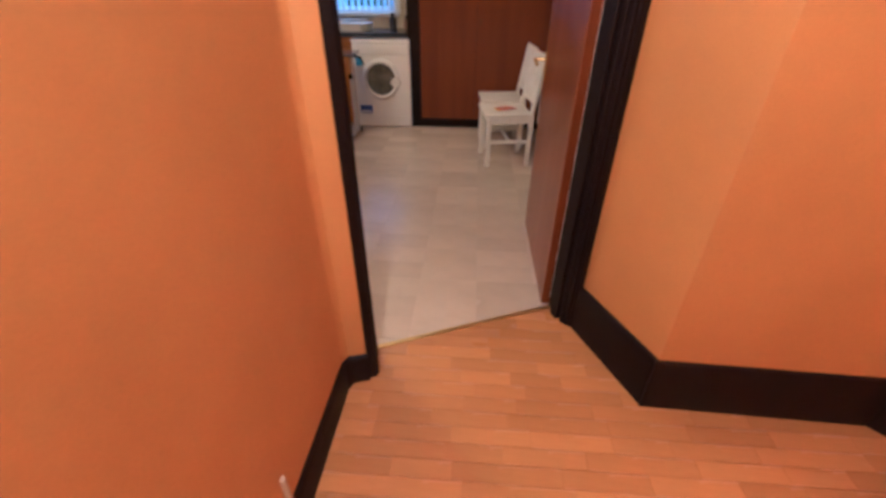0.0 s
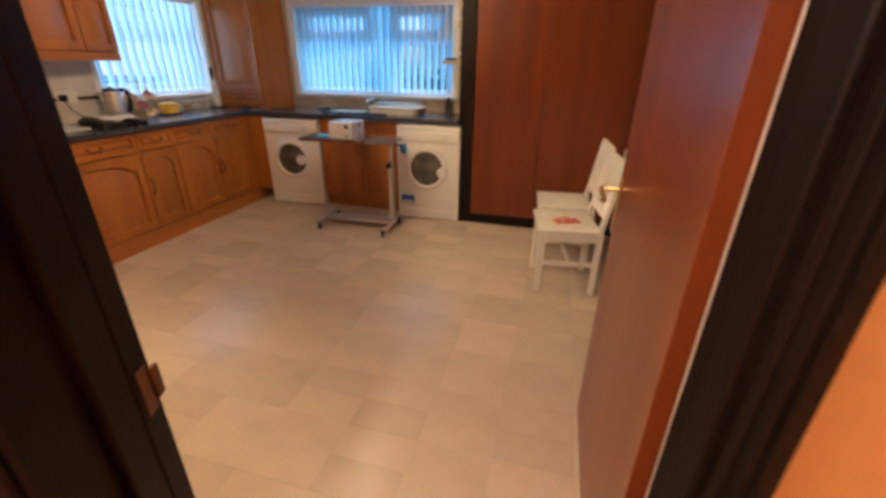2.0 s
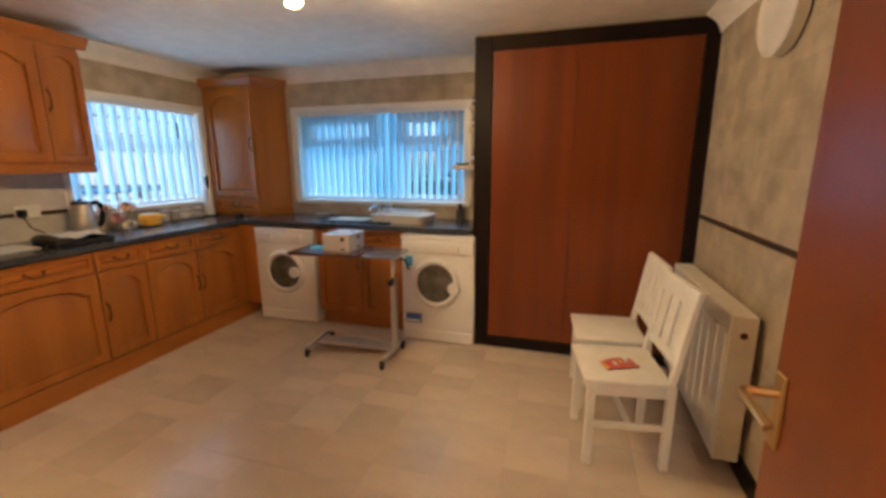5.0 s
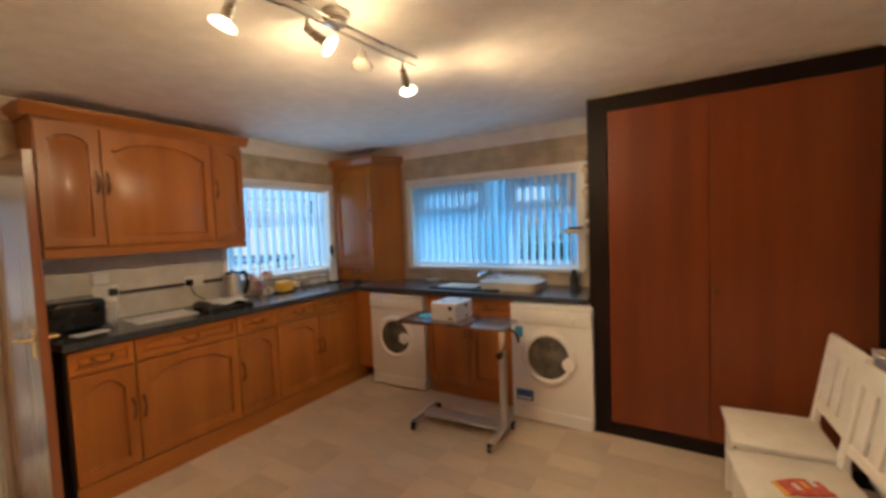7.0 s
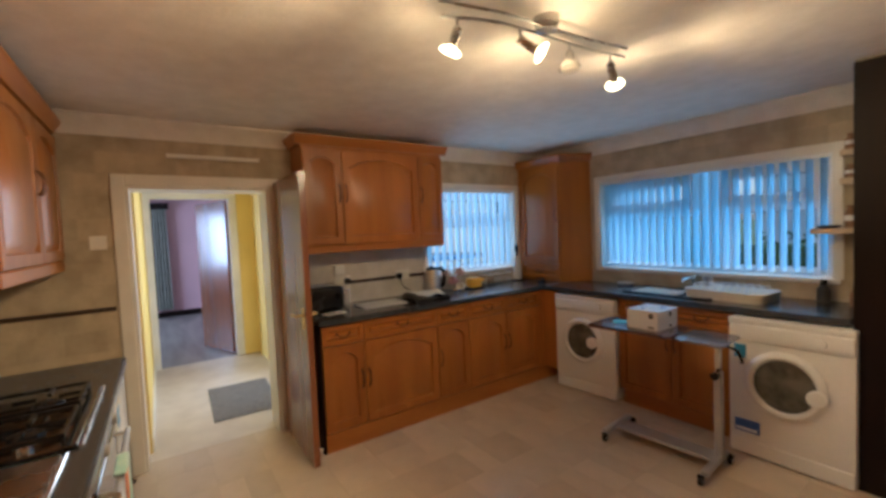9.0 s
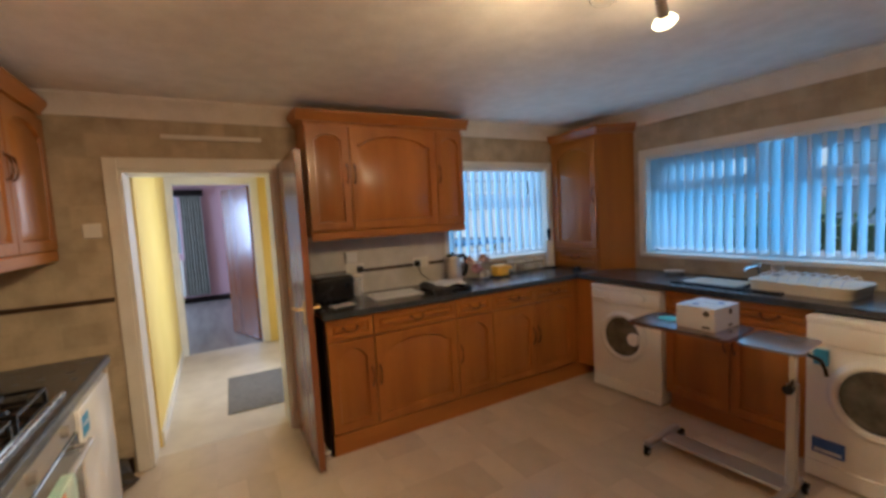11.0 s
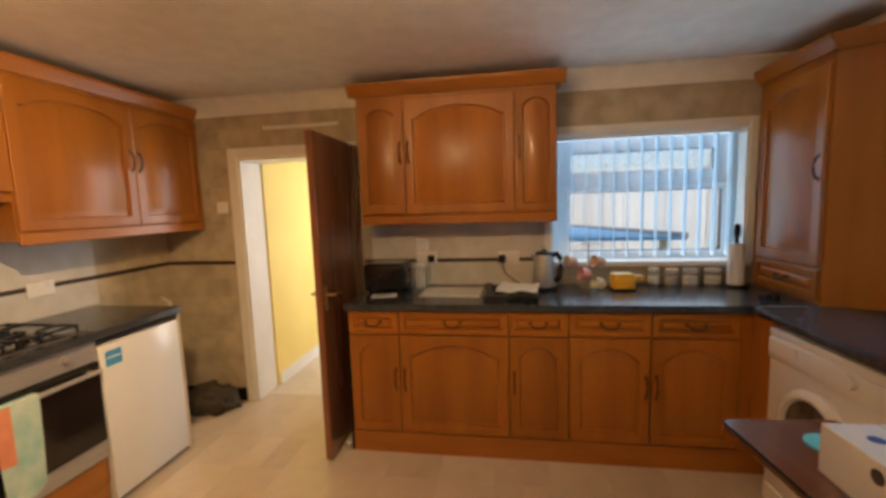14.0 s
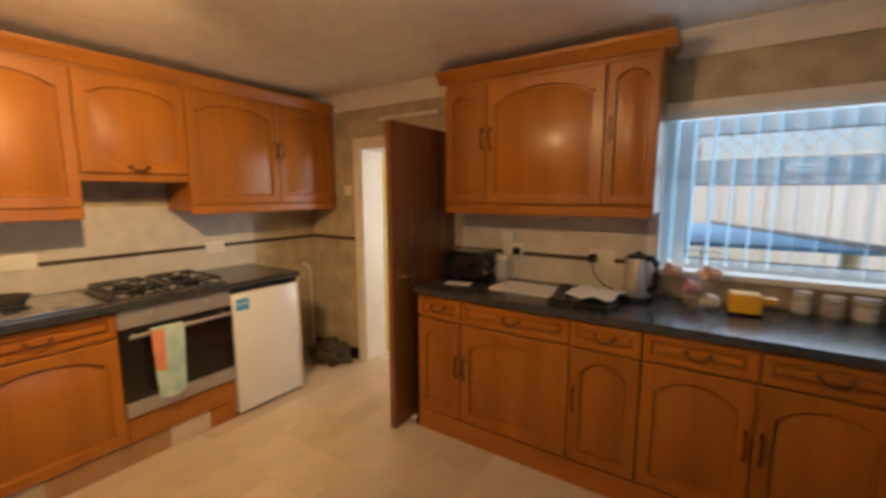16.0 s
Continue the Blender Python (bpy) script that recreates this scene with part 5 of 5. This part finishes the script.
# ---- sink side ----
e = put("sink", -1.735, 5.30, "black composite inset sink with a pale bowl", "sink")
e.matrix_world = e.matrix_world @ Matrix.Diagonal((1, 1.5, 1, 1))
b = bm_box(-0.335, 0.335, -0.125, -0.095, 0, 0.012, None, 0.004)
bm_box(-0.335, 0.335, 0.105, 0.135, 0, 0.0121, b, 0.004)
bm_box(-0.335, -0.30, -0.1, 0.11, 0, 0.0119, b, 0.004), bm_box(0.075, 0.11, -0.1, 0.11, 0, 0.0119, b, 0.004), bm_box(0.30, 0.335, -0.1, 0.11, 0, 0.0119, b, 0.004)
part("rim", b, M_BLACK, e)
part("basin", bm_box(-0.30, 0.075, -0.095, 0.105, 0.0005, 0.004), M_CREAMPL, e)
part("drainer", bm_box(0.11, 0.30, -0.095, 0.105, 0.0005, 0.003), M_BLACK, e)
part("tap_body", bm_tube([(0.05, 0.15, 0.0), (0.05, 0.15, 0.09), (0.045, 0.13, 0.105), (0.03, 0.07, 0.10), (0.028, 0.055, 0.085)], 0.011, None, 10), M_CHROME, e)
part("tap_lever", bm_tube([(0.05, 0.15, 0.09), (0.05, 0.165, 0.12), (0.07, 0.17, 0.13)], 0.007), M_CHROME, e)
e = put("soap_dish", -2.27, 5.50, "shallow white dish on the worktop", "dish")
part("dish", bm_lathe([(0.05, 0), (0.075, 0.018), (0.08, 0.022), (0.074, 0.022), (0.05, 0.006), (0.001, 0.005)], None, 24), M_ENAMEL, e)
e = put("dish_drainer", -1.345, 5.32, "cream plastic dish drainer standing beside the sink", "dish drainer", -4)
part("tray", slab_top(-0.25, 0.25, -0.16, 0.16, 0, 0.05, 0.06), M_CREAMPL, e)
part("rim", slab_top(-0.265, 0.265, -0.17, 0.17, 0.05, 0.068, 0.07), M_CREAMPL, e)
for k in range(9):
    part("rack_rib", bm_tube([(-0.2 + k * 0.05, -0.13, 0.068), (-0.2 + k * 0.05, -0.09, 0.10), (-0.2 + k * 0.05, 0.09, 0.10), (-0.2 + k * 0.05, 0.13, 0.068)], 0.004, None, 6), M_UPVC, e)
part("cutlery_cup", bm_lathe([(0.03, 0.06), (0.036, 0.13), (0.032, 0.13), (0.027, 0.07), (0.001, 0.068)], None, 18, (-0.2, 0.09, 0)), M_GREYPL, e)
single("knife", bm_box(-0.09, 0.09, -0.008, 0.008, 0, 0.004, None, 0.001), M_STEEL, "table knife lying on the drainer", "knife", pose(-1.325, 5.335, Z + 0.1045, 0, 0, -8))
e = put("soap_bottle", -0.875, 5.49, "dark brown soap bottle with a black cap", "bottle")
part("bottle", bm_lathe([(0.033, 0), (0.036, 0.01), (0.036, 0.09), (0.018, 0.115), (0.016, 0.12), (0.001, 0.12)], None, 22), M_CHARCOAL, e)
part("cap", bm_lathe([(0.018, 0.12), (0.018, 0.15), (0.001, 0.152)], None, 18), M_BLACK, e)
e = put("soap_bottle", -0.72, 5.46, "small brown bottle beside the cupboard", "bottle")
part("bottle", bm_lathe([(0.027, 0), (0.029, 0.01), (0.029, 0.08), (0.013, 0.1), (0.001, 0.1)], None, 22), M_SPICE, e)
part("cap", bm_lathe([(0.013, 0.1), (0.013, 0.13), (0.001, 0.131)], None, 16), M_BLACK, e)

# shelves beside the cupboard
e = thing("wall_shelf", pose(-0.665, YN - 0.001, 1.40), "pale shelf board fixed beside the window", "shelf", "small shelves")
part("board", bm_box(-0.265, 0.018, -0.17, 0, -0.018, 0.018, None, 0.004), M_BEECH, e)
for z in (1.71, 1.885):
    q = thing("wall_shelf", pose(-0.665, YN - 0.001, z), "narrow pale shelf beside the window", "shelf", "small shelves")
    part("board", bm_box(-0.128, 0.018, -0.14, 0, -0.02, 0.02, None, 0.004), M_BEECH, q)
e = thing("oval_dish", pose(-0.858, YN - 0.09, 1.4185), "dark oval dish lying on the shelf", "dish")
part("dish", bm_lathe([(0.04, 0), (0.068, 0.014), (0.064, 0.016), (0.04, 0.005), (0.001, 0.004)], None, 22), M_CHARCOAL, e)
for z, r, h in ((1.7305, 0.028, 0.085), (1.9055, 0.028, 0.10), (1.4185, 0.03, 0.14)):
    q = thing("figurine_jar", pose(-0.757, YN - 0.075, z), "small brown and white china jar on a shelf", "jar", "jars on the shelves")
    part("jar", bm_lathe([(r * 0.7, 0), (r, h * 0.25), (r, h * 0.6), (r * 0.5, h * 0.8), (r * 0.55, h), (0.001, h)], None, 18), M_SPICE, q)
    part("band", bm_lathe([(r * 1.01, h * 0.3), (r * 1.03, h * 0.42), (r * 1.01, h * 0.55)], None, 18), M_ENAMEL, q)

# labels on the machines
part("energy_label", bm_box(0.035, 0.165, 0.0, 0.0115, 0.15, 0.225), M_BLUEPR, dry, "blue and white energy label")
part("label_band", bm_box(0.045, 0.155, -0.001, 0.0, 0.16, 0.176), M_UPVC, dry)
part("rating_label", bm_box(0.035, 0.095, 0.0, 0.0115, 0.61, 0.69), M_SKYPR, dry, "blue rating label")
part("detergent_drawer", bm_box(0.02, 0.19, -0.008, 0.0, 0.75, 0.815, None, 0.006), M_ENAMEL, wash)
part("knob", bm_lathe([(0.026, 0), (0.024, 0.02), (0.001, 0.022)], None, 24, (0.46, -0.002, 0.785), "-Y"), M_ENAMEL, wash)
fr = [o for o in bpy.data.objects if o.name == "fridge"][0]
part("energy_label", bm_box(0.025, 0.115, -0.0012, 0.0, 0.735, 0.815), M_SKYPR, fr, "blue and white energy label")
part("label_band", bm_box(0.035, 0.105, -0.002, -0.0012, 0.775, 0.783), M_UPVC, fr)

# box and card on the table, packet on the chair
e = thing("carton", pose(-1.565, 4.655, 0.8005, 0, 0, 0), "white cardboard box with dark printed roundels", "box")
part("box", bm_box(-0.105, 0.105, -0.125, 0.125, 0, 0.128, None, 0.003), M_UPVC, e)
for x, y, nx in ((0.06, -0.1255, 0), (0.1055, 0.03, 1)):
    o = part("roundel", bm_lathe([(0.017, 0), (0.017, 0.0008), (0.001, 0.0008)], None, 20, (0, 0, 0), "-Y"), M_CHARCOAL, e)
    o.matrix_basis = pose(x, y, 0.095, 0, 0, 90 if nx else 0)
    o = part("print_bar", bm_box(-0.02, 0.02, -0.0008, 0, -0.006, 0.006), M_CHARCOAL, e)
    o.matrix_basis = pose(x, y, 0.02, 0, 0, 90 if nx else 0)
for x, y in ((-0.03, -0.06), (0.05, 0.05)):
    part("roundel", bm_lathe([(0.017, 0.128), (0.017, 0.1288), (0.001, 0.1288)], None, 20, (x, y, 0)), M_BLUEPR, e)
part("lid_seam", bm_box(-0.104, 0.104, -0.002, 0.002, 0.1278, 0.1286), M_GREYPL, e)
e = thing("coaster", pose(-1.785, 4.635, 0.8005), "round turquoise coaster on the table", "coaster")
part("disc", bm_lathe([(0.055, 0), (0.055, 0.004), (0.001, 0.004)], None, 28), M_TEAL, e)
e = thing("snack_packet", pose(0.33, 3.99, 0.4525, 0, 0, 25), "crumpled red and yellow printed packet on the chair seat", "packet")
q = bmesh.new()
bmesh.ops.create_grid(q, x_segments=10, y_segments=8, size=0.5)
for v in q.verts:
    x, y = v.co.x, v.co.y
    v.co = Vector((x * 0.15, y * 0.10 * (1 - 0.25 * abs(x)), 0.008 + 0.007 * noise.noise(Vector((x * 4, y * 4, 5))) + 0.006 * (1 - (2 * x) ** 2)))
r = bmesh.ops.extrude_face_region(q, geom=q.faces[:])
bmesh.ops.translate(q, vec=(0, 0, -0.005), verts=[v for v in r["geom"] if isinstance(v, bmesh.types.BMVert)])
part("wrapper", q, M_RED, e)
for k in range(3):
    part("print_flash", bm_box(-0.045 + 0.034 * k, -0.028 + 0.034 * k, -0.03 + 0.012 * k, 0.012 + 0.01 * k, 0.0185, 0.0195, None, 0.0004), M_PAPERW if k != 1 else M_YELLOWPL, e)
part("end_seal", bm_box(-0.092, -0.072, -0.042, 0.042, 0.002, 0.006), M_YELLOWPL, e)

# ---- hob side ----
e = put("hob", -1.957, 1.48, "black gas hob with cast iron pan supports", "hob")
part("plate", bm_box(-0.30, 0.30, -0.235, 0.235, 0, 0.012, None, 0.004), M_BLACKGLASS, e)
part("trim_strip", bm_box(-0.305, 0.305, 0.236, 0.248, 0, 0.01, None, 0.002), M_STEEL, e)
for x in (-0.15, 0.15):
    for y in (-0.11, 0.10):
        k = part("burner", bm_lathe([(0.045, 0.012), (0.042, 0.026), (0.028, 0.03), (0.001, 0.03)], None, 20, (x, y, 0)), M_BLACK, e)
    g = bm_box(x - 0.13, x + 0.13, -0.215, -0.205, 0.034, 0.046)
    bm_box(x - 0.13, x + 0.13, 0.195, 0.205, 0.034, 0.046, g), bm_box(x - 0.13, x - 0.12, -0.205, 0.195, 0.034, 0.046, g), bm_box(x + 0.12, x + 0.13, -0.205, 0.195, 0.034, 0.046, g)
    for y in (-0.11, 0.10):
        bm_box(x - 0.12, x - 0.03, y - 0.005, y + 0.005, 0.034, 0.048, g), bm_box(x + 0.03, x + 0.12, y - 0.005, y + 0.005, 0.034, 0.048, g)
        bm_box(x - 0.005, x + 0.005, y + 0.03, y + 0.09, 0.034, 0.048, g), bm_box(x - 0.005, x + 0.005, y - 0.09, y - 0.03, 0.034, 0.048, g)
    for a in (-0.125, 0.125):
        for c in (-0.21, 0.2):
            bm_box(x + a - 0.005, x + a + 0.005, c - 0.005, c + 0.005, 0.011, 0.036, g)
    part("pan_support", g, M_BLACK, e)
for k in range(4):
    part("knob", bm_lathe([(0.018, 0.012), (0.016, 0.034), (0.001, 0.035)], None, 16, (0.27, -0.15 + 0.09 * k, 0)), M_CHROME, e)
e = put("worktop_saver", -1.24, 1.45, "smoked glass worktop saver with a steel edge", "worktop saver")
part("sheet", bm_box(-0.38, 0.30, -0.22, 0.235, 0, 0.008, None, 0.003), M_STEEL, e)
part("edge_strip", bm_box(-0.38, 0.30, 0.236, 0.25, 0, 0.012, None, 0.003), M_CHROME, e)
e = put("frying_pan", -1.30, 1.34, "dark frying pan standing on the worktop saver", "pan", 0, Z + 0.0085)
part("pan", bm_lathe([(0.09, 0), (0.12, 0.04), (0.124, 0.042), (0.118, 0.042), (0.088, 0.006), (0.001, 0.005)], None, 28), M_CHARCOAL, e)
part("handle", bm_tube([(0.115, 0, 0.036), (0.18, 0, 0.05), (0.28, 0, 0.055)], 0.010), M_BLACK, e)
socket(pose(-2.50, YS + 0.001, 1.095, 0, 0, 180), "white double wall socket above the worktop", [])
socket(pose(-1.40, YS + 0.001, 1.125, 0, 0, 180), "white cooker switch plate over the hob", [], 0.2)
e = thing("oven_towel", pose(-1.86, 1.79, 0.745, 0, 0, 180), "striped orange and green towel hung over the oven handle", "towel")
e.matrix_world = e.matrix_world @ Matrix.Diagonal((1.2, 1, 1.28, 1))
q = bmesh.new()
N = 16
cols = []
for i in range(9):
    x = -0.07 + 0.14 * i / 8
    ring = []
    for j in range(N):
        u = j / (N - 1)
        z = 0.012 - 0.30 * u - 0.02 * math.sin(math.pi * i / 8) * u
        y = -0.014 - 0.006 * math.sin(i * 1.1 + u * 2) * u
        ring.append(q.verts.new((x * (1 - 0.12 * u), y, z)))
    cols.append(ring)
for a, c in zip(cols, cols[1:]):
    for j in range(N - 1):
        f = q.faces.new((a[j], c[j], c[j + 1], a[j + 1]))
        f.material_index = 0
for f in q.faces:
    cx = f.calc_center_median()
    f.material_index = 0 if (cx.x < -0.012 and cx.z > -0.17) else 1
r = bmesh.ops.extrude_face_region(q, geom=q.faces[:])
bmesh.ops.translate(q, vec=(0, -0.006, 0), verts=[v for v in r["geom"] if isinstance(v, bmesh.types.BMVert)])
part("cloth", q, [M_TOWEL1, M_TOWEL2], e)
part("fold", bm_box(-0.07, 0.07, -0.02, 0.016, 0.011, 0.018, None, 0.003), M_TOWEL2, e)
# Lumpy heap added in place of a dark mottled patch in the alcove.
random.seed(11)
q = bmesh.new()
bmesh.ops.create_icosphere(q, subdivisions=3, radius=1)
for v in q.verts:
    p = v.co.copy()
    k = 1 + 0.45 * noise.noise(p * 2.6) + 0.2 * noise.noise(p * 6)
    v.co = Vector((p.x * 0.13 * k, p.y * 0.21 * k, max(0.0, 0.06 + p.z * 0.12 * k)))
single("refuse_bag", q, M_HEAP, "dark brown lumpy heap on the floor in the alcove", "bag", pose(-3.27, 1.50, 0.0))
single("waste_pipe", bm_tube([(-3.36, 1.165, 0.02), (-3.36, 1.165, 0.75), (-3.34, 1.165, 0.82), (-3.28, 1.165, 0.86)], 0.014), M_WHITE, "white pipe running up the alcove corner", "pipe")

# ---- far room ----
e = thing("curtain", pose(-9.99, 1.93, 0.16), "grey-green curtain hanging beside the far window", "curtain")
q = bmesh.new()
n = 40
lo = [q.verts.new((0.03 * math.sin(i * 1.15), -0.20 + 0.40 * i / n, 0)) for i in range(n + 1)]
hi = [q.verts.new((0.02 * math.sin(i * 1.15), -0.18 + 0.36 * i / n, 2.03)) for i in range(n + 1)]
for i in range(n):
    q.faces.new((lo[i], lo[i + 1], hi[i + 1], hi[i]))
r = bmesh.ops.extrude_face_region(q, geom=q.faces[:])
bmesh.ops.translate(q, vec=(0.004, 0, 0), verts=[v for v in r["geom"] if isinstance(v, bmesh.types.BMVert)])
part("cloth", q, M_CURTAIN, e)
single("curtain_pelmet", bm_box(-10.099, -9.92, 0.0, 2.16, 2.17, 2.29, None, 0.004), M_BLACKWOOD, "dark wooden curtain pelmet", "pelmet")
e = thing("radiator", pose(-10.095, 1.1, 0, 0, 0, 90), "cream panel radiator under the far window", "radiator")
part("front_panel", bm_box(-0.6, 0.6, -0.09, -0.02, 0.16, 0.88, None, 0.006), M_CREAM, e)
part("top_grille", bm_box(-0.6, 0.6, -0.095, -0.001, 0.88, 0.895, None, 0.003), M_CREAM, e)
w3 = window("window_3", pose(-10.16, 0.02, 1.02, 0, 0, 90), 1.68, 1.16, [(0.05, 1.63, 0.03, 1.13, 0.05)], "white window of the far room")
# Added translucent sheet, so the far window reads as even bright sky.
q = bmesh.new()
nf = 60
lo = [q.verts.new((0.012 * math.sin(i * 1.3), 0.06 + 1.60 * i / nf, 1.04)) for i in range(nf + 1)]
hi = [q.verts.new((0.008 * math.sin(i * 1.3), 0.06 + 1.60 * i / nf, 2.16)) for i in range(nf + 1)]
for i in range(nf):
    q.faces.new((lo[i], lo[i + 1], hi[i + 1], hi[i]))
single("net_curtain", q, M_BLIND, "added translucent sheet evening out the bright far window", "net curtain", pose(-10.12, 0, 0))

# ---- outside ----
fence = thing("fence", pose(-6.0, 3.4, -0.12), "pale vertical board garden fence with a trellis top", "fence")
fm = None
for i in range(48):
    if fm is None:
        o = part("board", bm_box(-0.012, 0.012, 0.002, 0.118, 0, 1.97, None, 0.003), M_FENCE, fence)
        fm = o.data
    else:
        o = new("board", fm)
        o.parent = fence
    o.matrix_basis = pose(0.006 * (i % 2), i * 0.12, 0.01 * math.sin(i * 1.7))
part("rail", bm_box(-0.05, -0.012, 0, 5.8, 0.4, 0.48), M_FENCE, fence)
part("rail", bm_box(-0.05, -0.012, 0, 5.8, 1.7, 1.78), M_FENCE, fence)
part("trellis_rail", bm_box(-0.02, 0.02, 0, 5.8, 2.39, 2.43), M_FENCE, fence)
for i in range(-3, 38):
    for s in (1, -1):
        y0 = i * 0.155
        a, c = (y0, y0 + 0.42) if s > 0 else (y0 + 0.42, y0)
        if min(a, c) < 0 or max(a, c) > 5.8:
            continue
        part("lath", bm_tube([(0.006 * s, a, 1.98), (0.006 * s, c, 2.40)], 0.006, None, 4), M_FENCE, fence)
shed = thing("covered_bench", pose(-4.6, 4.55, -0.12), "low garden store under a blue tarpaulin", "garden store")
part("store_body", bm_box(-0.9, 0.3, -0.9, 0.9, 0, 0.95, None, 0.01), M_BRICK, shed)
q = bm_prism([(-1.05, -1.0), (0.78, -1.0), (0.78, 0.52), (-1.05, -0.25)], 1.30, 1.325)
part("tarpaulin", q, M_TARP, shed)
part("tarpaulin_edge", bm_tube([(-1.05, -0.25, 1.33), (0.78, 0.52, 1.33)], 0.025), M_GREYPL, shed)
for x, y in ((-0.95, -0.9), (0.7, -0.9), (0.7, 0.4), (-0.95, -0.3)):
    part("post", bm_box(x - 0.03, x + 0.03, y - 0.03, y + 0.03, 0, 1.30), M_FENCE, shed)
random.seed(5)
hedge = thing("hedge", pose(-1.5, 8.6, -0.12), "dense green garden hedge behind the house", "hedge")
q = bmesh.new()
for i in range(5200):
    x, z = random.uniform(-7, 7), random.uniform(0, 1.0) ** 0.8 * 1.42
    y = random.gauss(-0.35, 0.12)
    c = Vector((x, y + 0.1 * noise.noise(Vector((x, 0, z))), z + 0.08 * noise.noise(Vector((x * 1.3, 1, 0)))))
    r = Euler((random.uniform(0, 6), random.uniform(0, 6), random.uniform(0, 6))).to_matrix()
    vs = [q.verts.new(c + r @ Vector(p)) for p in ((-0.045, 0, 0), (0, 0.03, 0), (0.06, 0, 0.01), (0, -0.03, 0))]
    q.faces.new(vs)
tagged(part("leaves", q, M_LEAF, hedge), kind="stuff")
part("stems", bm_box(-7, 7, -0.3, 0.1, 0, 1.27), M_LEAF, hedge)
house = thing("house", pose(2.0, 24, -0.12), "pale rendered house with a dark tiled roof beyond the hedge", "house")
part("wall", bm_box(-9, 6, 0, 8, 0, 5.2), M_BRICK, house)
part("roof", bm_prism([(-9.4, -0.5), (6.4, -0.5), (6.4, 4), (-9.4, 4)], 5.2, 5.5), M_CHARCOAL, house)
for x in (-6.5, -2, 2.5):
    for z in (1.0, 3.4):
        wd = part("window", bm_box(x - 0.7, x + 0.7, -0.05, 0.02, z, z + 1.2), M_UPVC, house)
        part("pane", bm_box(x - 0.62, x + 0.62, -0.06, -0.05, z + 0.08, z + 1.12), M_BLACKGLASS, wd)

single("wooden_stick", bm_cyl((-0.396, 0.915, 0.0), (-0.399, 0.913, 0.262), 0.009, None, None, 10, 0.002), M_BEECH, "short pale wooden stick standing against the skirting", "stick")

# ---- hall floor strips ----
hall = [o for o in bpy.data.objects if o.name == "hall_floor"][0]


# ---- floor pieces ----
tile_mesh = {}


def tile(w, d, m, parent, material, key, name):
    if key not in tile_mesh:
        b = bm_box(0.0003, w - 0.0003, 0.0003, d - 0.0003, -0.006, 0.0, None, 0.0003)
        o = part(name, b, material, parent)
        tile_mesh[key] = o.data
    else:
        o = new(name, tile_mesh[key])
        o.parent = parent
    o.matrix_basis = m
    return o


def cut_tile(x, y, w, d, parent, material, name, kitchen):
    """A piece trimmed along the threshold; nothing where it lies wholly past it."""
    corners = [(Vector((x + a * w, y + c * d, 0)) - DO).dot(DN) for a in (0, 1) for c in (0, 1)]
    sign = 1 if kitchen else -1
    if max(sign * (q - 0.136) for q in corners) <= 0.004:
        return
    b = bm_box(x + 0.0006, x + w - 0.0006, y + 0.0006, y + d - 0.0006, -0.006, 0.0)
    bmesh.ops.bisect_plane(b, geom=b.verts[:] + b.edges[:] + b.faces[:], plane_co=dia(0, 0.136), plane_no=DN * sign, clear_inner=True)
    if b.faces:
        part(name, b, material, parent)


def crosses(x, y, w, d):
    q = [(Vector((x + a * w, y + c * d, 0)) - DO).dot(DN) for a in (0, 1) for c in (0, 1)]
    return min(q) < 0.136 < max(q), max(q)


def inside_kitchen(x, y):
    d = (Vector((x, y, 0)) - DO).dot(DN)
    return XW < x < XE and YS < y < YN and not (x > -0.62 and d < 0.1)


random.seed(7)
S = 0.305
for i in range(-1, 16):
    for j in range(-1, 16):
        x, y = XW - 0.12 + i * S, YS - 0.2 + j * S
        half = random.random() < 0.28
        if x + S < XW or x > XE or y > YN or (y < 1.45 and x < -0.9):
            continue
        for dy, h in ((0, S / 2), (S / 2, S / 2)) if half else ((0, S),):
            cross, far = crosses(x, y + dy, S, h)
            if x < -0.62 or (far > 0.136 and not cross):
                tile(S, h, pose(x, y + dy, 0), slab, M_TILE, "half" if half else "full", "tile")
            elif cross:
                cut_tile(x, y + dy, S, h, slab, M_TILE, "tile", True)
random.seed(9)
y = 0.30
while y < 1.95:
    x = -0.42 - random.uniform(0, 0.3)
    while x < 1.6:
        ln = (0.2, 0.28, 0.36)[random.randrange(3)]
        cross, far = crosses(x, y, ln, 0.065)
        if cross and -0.45 < x < 0.6:
            cut_tile(x, y, ln, 0.065, hall, M_LAMI, "plank", False)
        elif far <= 0.136 and (y < 1.42 or x < 0.72):
            tile(ln, 0.065, pose(x, y, 0), hall, M_LAMI, "strip%d" % round(ln * 100), "plank")
        x += ln
    y += 0.065
